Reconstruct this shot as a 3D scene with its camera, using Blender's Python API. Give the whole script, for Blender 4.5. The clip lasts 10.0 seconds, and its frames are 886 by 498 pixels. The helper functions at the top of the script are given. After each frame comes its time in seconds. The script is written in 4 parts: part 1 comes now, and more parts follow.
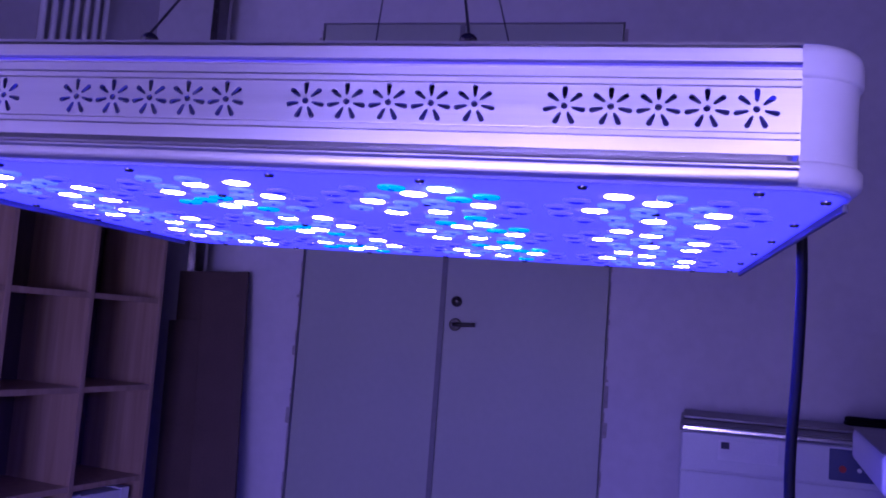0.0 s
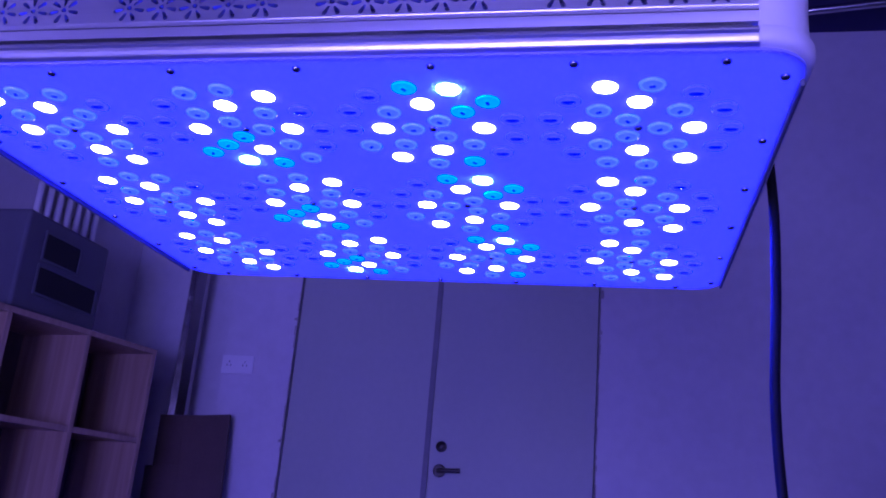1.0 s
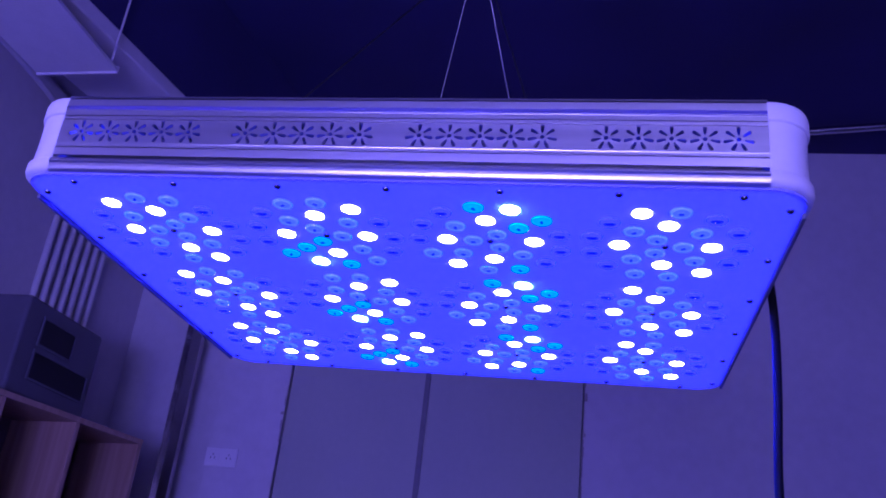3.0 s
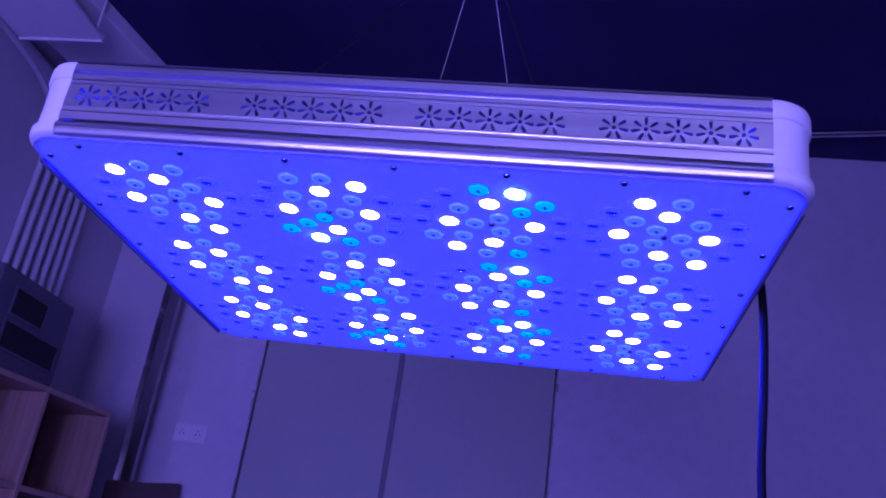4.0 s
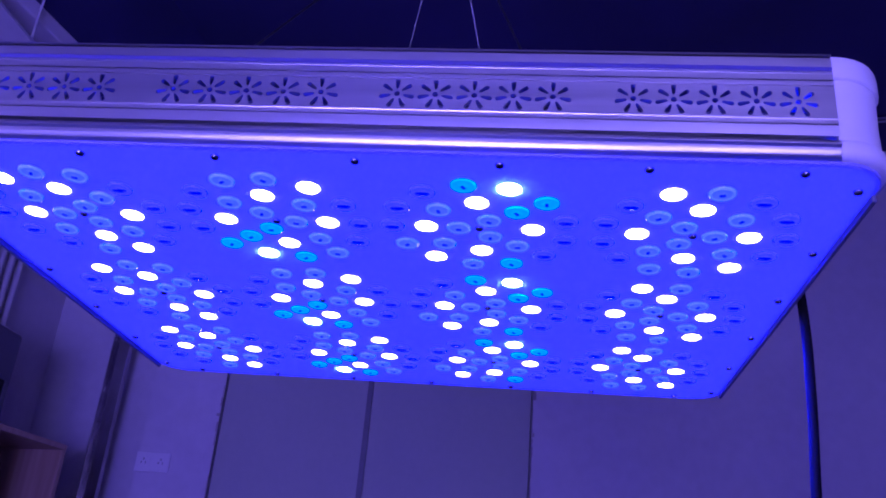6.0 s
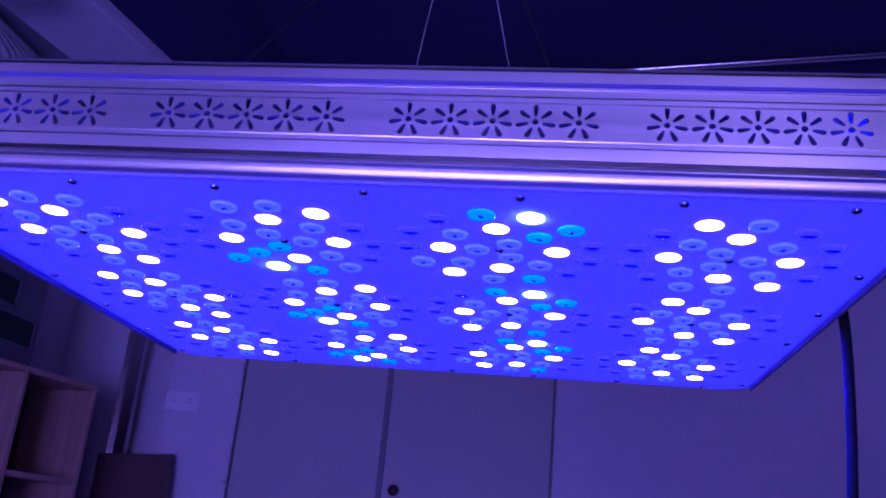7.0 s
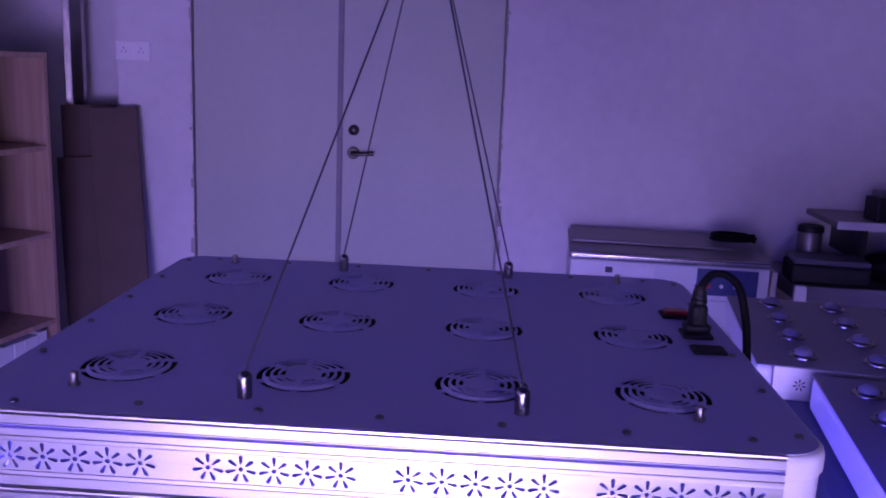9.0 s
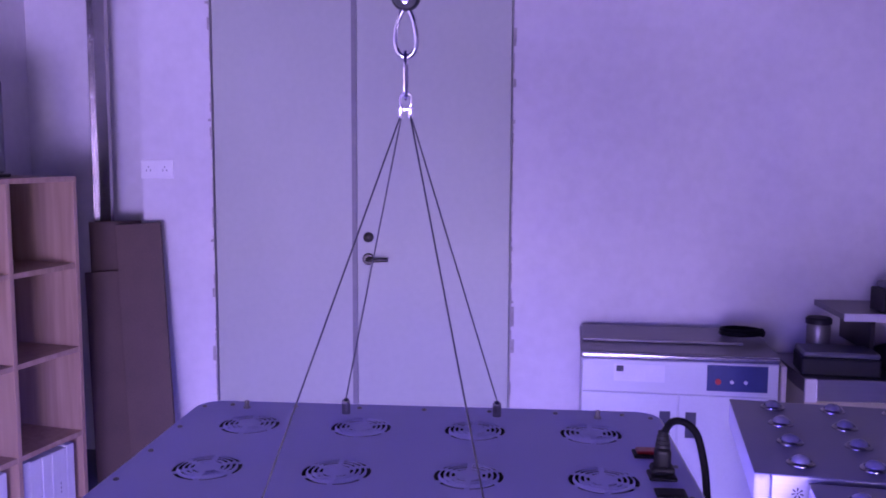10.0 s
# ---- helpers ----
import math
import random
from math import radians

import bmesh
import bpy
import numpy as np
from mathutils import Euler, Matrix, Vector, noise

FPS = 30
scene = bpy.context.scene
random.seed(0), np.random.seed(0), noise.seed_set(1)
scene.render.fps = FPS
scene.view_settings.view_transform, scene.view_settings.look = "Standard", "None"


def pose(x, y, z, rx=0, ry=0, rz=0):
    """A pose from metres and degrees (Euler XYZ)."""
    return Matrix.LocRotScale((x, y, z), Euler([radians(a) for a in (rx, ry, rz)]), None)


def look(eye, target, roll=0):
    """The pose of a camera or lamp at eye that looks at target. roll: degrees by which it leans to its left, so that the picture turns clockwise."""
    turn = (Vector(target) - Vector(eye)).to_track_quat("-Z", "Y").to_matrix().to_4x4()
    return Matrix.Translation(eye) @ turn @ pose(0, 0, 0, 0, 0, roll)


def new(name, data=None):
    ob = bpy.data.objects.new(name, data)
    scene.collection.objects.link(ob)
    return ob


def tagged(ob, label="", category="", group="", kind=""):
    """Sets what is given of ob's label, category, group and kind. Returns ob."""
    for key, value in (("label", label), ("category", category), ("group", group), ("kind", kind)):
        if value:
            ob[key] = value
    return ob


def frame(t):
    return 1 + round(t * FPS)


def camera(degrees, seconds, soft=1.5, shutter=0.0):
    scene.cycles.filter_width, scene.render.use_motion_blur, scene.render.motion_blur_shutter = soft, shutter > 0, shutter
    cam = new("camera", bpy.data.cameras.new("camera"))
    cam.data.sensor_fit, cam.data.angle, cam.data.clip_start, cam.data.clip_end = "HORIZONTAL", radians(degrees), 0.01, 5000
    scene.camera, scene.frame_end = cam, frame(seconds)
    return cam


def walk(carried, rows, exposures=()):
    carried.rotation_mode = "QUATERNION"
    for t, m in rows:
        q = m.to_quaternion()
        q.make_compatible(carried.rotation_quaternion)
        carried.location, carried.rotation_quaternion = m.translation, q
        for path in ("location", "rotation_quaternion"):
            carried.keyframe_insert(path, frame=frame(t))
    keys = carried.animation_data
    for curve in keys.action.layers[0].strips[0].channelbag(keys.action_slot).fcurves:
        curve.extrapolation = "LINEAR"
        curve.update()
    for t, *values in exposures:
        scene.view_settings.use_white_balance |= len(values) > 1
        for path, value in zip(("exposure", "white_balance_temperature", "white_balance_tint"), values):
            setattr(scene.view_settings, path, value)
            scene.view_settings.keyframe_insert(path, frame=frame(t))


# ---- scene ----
# ---------------------------------------------------------------- camera
cam = camera(53.28, 10.0, soft=1.9)
PATH = [
    (0.0, (0.3142, -0.7783, 0.9739), (-0.1215, 1.1656, 1.1514), 4.28),
    (0.5, (0.3216, -0.7731, 0.8682), (-0.0733, 1.1271, 1.3512), 3.5),
    (1.0, (0.3178, -0.7898, 0.8055), (-0.0961, 1.0756, 1.3964), 5.07),
    (1.5, (0.3079, -0.7979, 0.7627), (-0.1161, 1.037, 1.4361), 7.71),
    (2.0, (0.3115, -0.8224, 0.77), (-0.0716, 0.9897, 1.5246), 7.43),
    (2.5, (0.2956, -0.8702, 0.7711), (-0.0783, 0.9189, 1.583), 6.64),
    (4.0, (0.2603, -0.8939, 0.7589), (-0.043, 0.92, 1.5449), 8.34),
    (4.5, (0.2517, -0.8554, 0.7592), (0.0051, 0.9617, 1.5576), 9.97),
    (5.0, (0.2523, -0.8181, 0.7705), (0.0783, 1.0019, 1.5813), 8.96),
    (5.5, (0.237, -0.7931, 0.7958), (0.0487, 1.0236, 1.6107), 6.22),
    (7.0, (0.2319, -0.7684, 0.8774), (-0.0452, 1.103, 1.5261), 5.27),
    (7.5, (0.2329, -0.782, 0.9728), (-0.0991, 1.1621, 1.3049), 7.03),
    (8.0, (0.2233, -0.812, 1.1094), (-0.0793, 1.1629, 1.0202), 7.2),
    (8.2, (0.2203, -0.8252, 1.1521), (-0.0373, 1.1514, 0.9885), 7.1),
    (8.5, (0.204, -0.8483, 1.2246), (0.0245, 1.1233, 0.9413), 6.1),
    (9.0, (0.1954, -0.886, 1.3289), (0.087, 1.0701, 0.9264), 2.29),
    (9.5, (0.2152, -0.9416, 1.3787), (0.1135, 1.0246, 1.0271), 0.62),
    (10.0, (0.2356, -0.9642, 1.4149), (0.0696, 1.0172, 1.1994), 0.26),
]
EXPOSURES = [(0.0, 0.0, 4450, 38), (0.5, 0.0, 4080, 57), (1.0, 0.0, 4050, 57), (5.5, -0.1, 4120, 66), (7.0, -0.4, 4300, 82), (7.5, -0.58, 4900, 74), (8.0, -0.66, 5000, 62), (8.5, 0.0, 4900, 47), (9.0, 0.95, 4900, 30), (10.0, 2.05, 5050, 18)]
walk(cam, [(t, look(eye, target, roll)) for t, eye, target, roll in PATH], EXPOSURES)

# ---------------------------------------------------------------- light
# Colours of the unseen fill panels added behind the camera.
FILL_PINK = (1.06, 0.71, 1.05)
FILL_BLUE = (0.22, 0.10, 1.0)
LED_BLUE = (0.125, 0.070, 1.0)
LED_POWER = 430.0

world = bpy.data.worlds.new("world")
scene.world = world
world.use_nodes = True
world.node_tree.nodes["Background"].inputs[0].default_value = (0.02, 0.015, 0.05, 1)
world.node_tree.nodes["Background"].inputs[1].default_value = 0.05


# ---------------------------------------------------------------- materials
def base_material(name):
    m = bpy.data.materials.new(name)
    m.use_nodes = True
    t = m.node_tree
    return m, t, t.nodes["Principled BSDF"]


def mat(name, color, rough=0.5, metal=0.0, vary=0.12, scale=8.0, bump=0.0, fine=120.0, stretch=(1, 1, 1), spec=0.5, stain=None):
    """A surface with a coarse and a fine variation of colour and roughness, and a fine relief."""
    m, t, p = base_material(name)
    n, l = t.nodes, t.links
    geo = n.new("ShaderNodeTexCoord")
    mapping = n.new("ShaderNodeMapping")
    mapping.inputs["Scale"].default_value = stretch
    l.new(geo.outputs["Object"], mapping.inputs["Vector"])
    coarse = n.new("ShaderNodeTexNoise")
    coarse.inputs["Scale"].default_value, coarse.inputs["Detail"].default_value = scale, 5
    small = n.new("ShaderNodeTexNoise")
    small.inputs["Scale"].default_value, small.inputs["Detail"].default_value = fine, 3
    for x in (coarse, small):
        l.new(mapping.outputs[0], x.inputs["Vector"])
    add = n.new("ShaderNodeMath")
    add.operation = "MULTIPLY_ADD"
    l.new(small.outputs["Fac"], add.inputs[0])
    add.inputs[1].default_value = 0.5
    l.new(coarse.outputs["Fac"], add.inputs[2])
    ramp = n.new("ShaderNodeValToRGB")
    ramp.color_ramp.elements[0].position, ramp.color_ramp.elements[1].position = 0.45, 1.05
    lo = [max(0.0, c * (1 - vary)) for c in color] if stain is None else list(stain)
    hi = [min(1.0, c * (1 + vary)) for c in color]
    ramp.color_ramp.elements[0].color, ramp.color_ramp.elements[1].color = (*lo, 1), (*hi, 1)
    l.new(add.outputs[0], ramp.inputs[0])
    l.new(ramp.outputs[0], p.inputs["Base Color"])
    rr = n.new("ShaderNodeMapRange")
    rr.inputs["From Min"].default_value, rr.inputs["From Max"].default_value = 0.4, 1.1
    rr.inputs["To Min"].default_value, rr.inputs["To Max"].default_value = max(0.03, rough * 0.85), min(1.0, rough * 1.15)
    l.new(add.outputs[0], rr.inputs["Value"])
    l.new(rr.outputs[0], p.inputs["Roughness"])
    p.inputs["Metallic"].default_value = metal
    p.inputs["Specular IOR Level"].default_value = spec
    if bump:
        b = n.new("ShaderNodeBump")
        b.inputs["Strength"].default_value, b.inputs["Distance"].default_value = bump, 0.002
        l.new(add.outputs[0], b.inputs["Height"])
        l.new(b.outputs[0], p.inputs["Normal"])
    return m


def wood(name, light, dark, rough=0.45, along=2):
    m, t, p = base_material(name)
    n, l = t.nodes, t.links
    geo = n.new("ShaderNodeTexCoord")
    mapping = n.new("ShaderNodeMapping")
    sc = [26.0, 26.0, 26.0]
    sc[along] = 1.6
    mapping.inputs["Scale"].default_value = sc
    l.new(geo.outputs["Object"], mapping.inputs["Vector"])
    g = n.new("ShaderNodeTexNoise")
    g.inputs["Scale"].default_value, g.inputs["Detail"].default_value, g.inputs["Distortion"].default_value = 1.5, 6, 0.4
    l.new(mapping.outputs[0], g.inputs["Vector"])
    ramp = n.new("ShaderNodeValToRGB")
    ramp.color_ramp.elements[0].position, ramp.color_ramp.elements[1].position = 0.3, 0.72
    ramp.color_ramp.elements[0].color, ramp.color_ramp.elements[1].color = (*dark, 1), (*light, 1)
    l.new(g.outputs["Fac"], ramp.inputs[0])
    l.new(ramp.outputs[0], p.inputs["Base Color"])
    p.inputs["Roughness"].default_value = rough
    b = n.new("ShaderNodeBump")
    b.inputs["Strength"].default_value, b.inputs["Distance"].default_value = 0.15, 0.001
    l.new(g.outputs["Fac"], b.inputs["Height"])
    l.new(b.outputs[0], p.inputs["Normal"])
    return m


def glow(name, color, strength, base=(0.6, 0.6, 0.6), rough=0.15):
    m, t, p = base_material(name)
    p.inputs["Base Color"].default_value = (*base, 1)
    p.inputs["Roughness"].default_value = rough
    p.inputs["Emission Color"].default_value = (*color, 1)
    p.inputs["Emission Strength"].default_value = strength
    return m


WALL = mat("white wall paint", (0.62, 0.60, 0.62), 0.75, vary=0.10, scale=1.1, bump=0.05, fine=24)
PLASTER = mat("raw plaster edge", (0.34, 0.32, 0.31), 0.9, vary=0.3, scale=14, bump=0.6, fine=90)
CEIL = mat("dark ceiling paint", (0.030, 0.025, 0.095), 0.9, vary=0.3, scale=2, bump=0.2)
FLOOR = mat("grey painted concrete floor", (0.14, 0.145, 0.16), 0.45, vary=0.3, scale=2.2, bump=0.15, fine=60)
DOOR = mat("grey painted door", (0.41, 0.435, 0.385), 0.5, vary=0.06, scale=2.0, bump=0.06, fine=40)
SEAMGREY = mat("grey seam strip", (0.20, 0.20, 0.21), 0.6, scale=20)
DARKMETAL = mat("dark bronze metal", (0.06, 0.055, 0.05), 0.35, 0.9, scale=30)
ALU = mat("brushed aluminium", (0.65, 0.64, 0.65), 0.33, 1.0, vary=0.06, scale=6, fine=60, stretch=(0.3, 30, 30), bump=0.012)
_p = ALU.node_tree.nodes["Principled BSDF"]
_p.inputs["Anisotropic"].default_value, _p.inputs["Anisotropic Rotation"].default_value = 0.5, 0.25
_t = ALU.node_tree.nodes.new("ShaderNodeTangent")
_t.direction_type, _t.axis = "RADIAL", "Z"
ALU.node_tree.links.new(_t.outputs[0], _p.inputs["Tangent"])
# Blue light caught in the side's upper groove, put in as a colour.
GROOVEBLUE = mat("blue reflection put in as colour", (0.20, 0.17, 0.60), 0.35, vary=0.05, scale=8)
STEEL = mat("bright steel", (0.68, 0.67, 0.66), 0.2, 1.0, vary=0.1, scale=40)
WIRE = mat("dark steel wire", (0.14, 0.14, 0.15), 0.4, 1.0, vary=0.2, scale=300)
GRIP = mat("dark polished steel", (0.30, 0.29, 0.29), 0.24, 1.0, vary=0.1, scale=60)
CHROME = mat("chrome", (0.80, 0.80, 0.80), 0.1, 1.0, vary=0.05, scale=40)
GALV = mat("galvanised steel channel", (0.45, 0.43, 0.44), 0.25, 1.0, vary=0.2, scale=10)
CAPWHITE = mat("white plastic end cap", (0.74, 0.73, 0.74), 0.42, vary=0.04, scale=12, bump=0.03)
# Plate made translucent so that the glow sheet added behind it shines through.
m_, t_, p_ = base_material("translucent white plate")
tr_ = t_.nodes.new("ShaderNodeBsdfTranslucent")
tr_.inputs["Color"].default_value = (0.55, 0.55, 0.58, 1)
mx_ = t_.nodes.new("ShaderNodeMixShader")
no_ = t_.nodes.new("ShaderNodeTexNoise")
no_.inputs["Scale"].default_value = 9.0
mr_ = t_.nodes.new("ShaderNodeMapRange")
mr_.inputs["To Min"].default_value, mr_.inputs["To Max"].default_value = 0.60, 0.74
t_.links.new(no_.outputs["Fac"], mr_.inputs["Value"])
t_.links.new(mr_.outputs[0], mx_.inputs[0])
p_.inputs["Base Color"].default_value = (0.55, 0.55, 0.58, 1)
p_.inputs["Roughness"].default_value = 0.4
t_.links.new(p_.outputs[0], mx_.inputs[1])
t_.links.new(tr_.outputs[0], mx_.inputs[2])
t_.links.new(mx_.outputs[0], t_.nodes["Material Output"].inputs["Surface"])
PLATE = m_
# The blue of the light on the grey plate is put into its colour.
TOPPLATE = mat("grey plate tinted with blue light", (0.52, 0.51, 0.80), 0.5, vary=0.06, scale=5, bump=0.06, fine=500)
INSIDE = mat("black inside", (0.012, 0.012, 0.014), 0.8, scale=20)
HOUSING = mat("dark grey housing", (0.12, 0.12, 0.14), 0.7, scale=20)
BLACK = mat("black plastic", (0.012, 0.012, 0.014), 0.5, vary=0.3, scale=30, bump=0.05, spec=0.3)
RUBBER = mat("black rubber cable", (0.006, 0.006, 0.007), 0.5, vary=0.3, scale=60, spec=0.06)
LAMPFACE = mat("satin grey lamp face", (0.16, 0.15, 0.18), 0.38, 0.3, vary=0.06, scale=6, bump=0.03, fine=300)
RED = mat("red rocker plastic", (0.35, 0.02, 0.02), 0.3, scale=40)
SCREW = mat("screw steel", (0.30, 0.29, 0.29), 0.32, 1.0, vary=0.15, scale=200)
SCREWDARK = mat("dark steel screw", (0.20, 0.20, 0.22), 0.22, 1.0, vary=0.2, scale=200)
OAK = wood("oak laminate", (0.42, 0.30, 0.22), (0.30, 0.20, 0.14))
# Darker copy of the oak: shade inside the compartments put into the colour.
OAKSHADE = wood("oak laminate with shade put in", (0.20, 0.15, 0.13), (0.13, 0.095, 0.08))
BOARD = mat("dark brown fibreboard", (0.085, 0.055, 0.045), 0.6, vary=0.25, scale=6, bump=0.1)
PAPER = mat("white paper files", (0.62, 0.62, 0.64), 0.7, vary=0.08, scale=12)
INK = mat("dark print", (0.05, 0.05, 0.07), 0.7, scale=60)
MACHINE = mat("light grey machine paint", (0.52, 0.53, 0.55), 0.4, vary=0.06, scale=4, bump=0.05)
MACHTOP = mat("worn steel table top", (0.20, 0.19, 0.19), 0.42, 0.7, vary=0.2, scale=7, bump=0.05)
BLUEPANEL = mat("dark blue control panel", (0.02, 0.03, 0.12), 0.4, scale=30)
BOXGREY = mat("grey enclosure plastic", (0.10, 0.10, 0.12), 0.45, vary=0.1, scale=12, bump=0.05)
PVC = mat("white conduit plastic", (0.62, 0.61, 0.62), 0.4, vary=0.06, scale=15)
CREAM = mat("cream painted panel", (0.50, 0.46, 0.36), 0.6, vary=0.12, scale=5, bump=0.1)
TABLE = mat("dark table top", (0.045, 0.05, 0.07), 0.5, vary=0.2, scale=8, bump=0.05)
LIT = glow("lit lens", LED_BLUE, LED_POWER)
LITCYAN = glow("lit cyan lens", (0.35, 0.55, 1.0), LED_POWER * 0.4)
PALE = glow("faintly lit lens", (0.15, 0.15, 1.0), 0.95, base=(0.22, 0.28, 0.42))
# Ring highlight of the lens, put in as glow on its rim.
PALERIM = glow("lens rim with highlight put in", (0.18, 0.20, 1.0), 0.95, base=(0.24, 0.32, 0.44))
CYAN = glow("faintly lit cyan lens", (0.005, 0.34, 1.0), 0.95, base=(0.3, 0.7, 0.75))
# Unlit lenses: the emission is added so they blend with the glowing plate.
OFF = glow("unlit lens with added glow", (0.122, 0.082, 1.0), 1.3, base=(0.18, 0.15, 0.30), rough=0.1)
# Emission of the sheet added behind the plate to turn it evenly blue.
PLATEGLOW = glow("added glow sheet", (0.125, 0.082, 1.0), 3.1, base=(0.5, 0.5, 0.5))
CHIPMAT = glow("dark blue chip", (0.05, 0.03, 0.8), 0.6, base=(0.05, 0.05, 0.12))
# The unlit chip's blue is added glow, set darker than its lens.
DARKCHIP = glow("unlit chip with added glow", (0.035, 0.02, 0.55), 0.55, base=(0.03, 0.03, 0.10))
# Emission of the two added fill panels, which stand out of view.
FILL_A = glow("near fill panel diffuser", FILL_PINK, 6.0, base=(0.8, 0.8, 0.8))
BLUE_A = glow("near blue fill panel diffuser", FILL_BLUE, 1.6, base=(0.8, 0.8, 0.8))
FILL_B = glow("far fill panel diffuser", FILL_PINK, 14.5, base=(0.8, 0.8, 0.8))
BLUE_B = glow("far blue fill panel diffuser", FILL_BLUE, 13.0, base=(0.8, 0.8, 0.8))


# ---------------------------------------------------------------- helpers for shapes
def part(name, bm, material, parent=None, label="", smooth=False, m=None):
    me = bpy.data.meshes.new(name)
    bm.normal_update()
    bm.to_mesh(me)
    bm.free()
    if smooth:
        for f in me.polygons:
            f.use_smooth = True
        me.set_sharp_from_angle(angle=radians(smooth if smooth is not True else 40))
    me.materials.append(material)
    ob = new(name, me)
    if parent is not None:
        ob.parent = parent
    if m is not None:
        ob.matrix_basis = m
    if label:
        ob["label"] = label
    return ob


def share(name, mesh_ob, parent, m, label=""):
    ob = new(name, mesh_ob.data)
    ob.parent = parent
    ob.matrix_basis = m
    if label:
        ob["label"] = label
    return ob


def empty(name, m, label, category, group="", kind=""):
    ob = new(name)
    ob.empty_display_size = 0.05
    ob.matrix_basis = m
    return tagged(ob, label, category, group, kind)


def box(bm, x0, y0, z0, x1, y1, z1, bevel=0.0, seg=2):
    r = bmesh.ops.create_cube(bm, size=1.0)
    vs = r["verts"]
    for v in vs:
        v.co = Vector((x0 + (v.co.x + 0.5) * (x1 - x0), y0 + (v.co.y + 0.5) * (y1 - y0), z0 + (v.co.z + 0.5) * (z1 - z0)))
    if bevel:
        es = list({e for v in vs for e in v.link_edges})
        bmesh.ops.bevel(bm, geom=es, offset=bevel, segments=seg, profile=0.5, affect="EDGES")
    return bm


def boxed(*a, **k):
    return box(bmesh.new(), *a, **k)


def cyl(bm, r, z0, z1, seg=20, x=0.0, y=0.0, r2=None, m=None):
    mm = Matrix.Translation((x, y, (z0 + z1) / 2))
    if m is not None:
        mm = m @ mm
    bmesh.ops.create_cone(bm, cap_ends=True, segments=seg, radius1=r, radius2=r if r2 is None else r2, depth=z1 - z0, matrix=mm)
    return bm


def lathe(profile, seg=24):
    """Turns (radius, height) pairs round the z axis."""
    bm = bmesh.new()
    rings = []
    for r, z in profile:
        if r < 1e-6:
            rings.append([bm.verts.new((0, 0, z))])
        else:
            rings.append([bm.verts.new((r * math.cos(2 * math.pi * k / seg), r * math.sin(2 * math.pi * k / seg), z)) for k in range(seg)])
    for a, b in zip(rings, rings[1:]):
        for k in range(seg):
            k2 = (k + 1) % seg
            if len(a) == 1 and len(b) > 1:
                bm.faces.new((a[0], b[k2], b[k]))
            elif len(b) == 1 and len(a) > 1:
                bm.faces.new((a[k], a[k2], b[0]))
            elif len(a) > 1:
                bm.faces.new((a[k], a[k2], b[k2], b[k]))
    bmesh.ops.recalc_face_normals(bm, faces=bm.faces)
    return bm


def tube(points, r, seg=10, closed=False, bm=None):
    """A round bar along a line of points, smoothed by the points themselves."""
    bm = bm or bmesh.new()
    pts = [Vector(p) for p in points]
    n = len(pts)
    rings, up = [], Vector((0.31, 0.53, 0.79))
    for i, p in enumerate(pts):
        a = pts[i - 1] if (i > 0 or closed) else p
        b = pts[(i + 1) % n] if (i < n - 1 or closed) else p
        d = (b - a).normalized()
        u = (up - d * up.dot(d)).normalized()
        v = d.cross(u)
        up = u
        rings.append([bm.verts.new(p + r * (math.cos(2 * math.pi * k / seg) * u + math.sin(2 * math.pi * k / seg) * v)) for k in range(seg)])
    pairs = list(zip(rings, rings[1:])) + ([(rings[-1], rings[0])] if closed else [])
    for a, b in pairs:
        for k in range(seg):
            bm.faces.new((a[k], a[(k + 1) % seg], b[(k + 1) % seg], b[k]))
    if not closed:
        bm.faces.new(rings[0][::-1])
        bm.faces.new(rings[-1])
    bmesh.ops.recalc_face_normals(bm, faces=bm.faces)
    return bm


def spline(ctrl, steps=8):
    """Catmull-Rom points through ctrl."""
    c = [Vector(p) for p in ctrl]
    c = [2 * c[0] - c[1]] + c + [2 * c[-1] - c[-2]]
    out = []
    for i in range(1, len(c) - 2):
        for s in range(steps):
            t = s / steps
            a, b, d, e = c[i - 1], c[i], c[i + 1], c[i + 2]
            out.append(0.5 * ((2 * b) + (d - a) * t + (2 * a - 5 * b + 4 * d - e) * t * t + (3 * b - a - 3 * d + e) * t ** 3))
    out.append(c[-2])
    return out


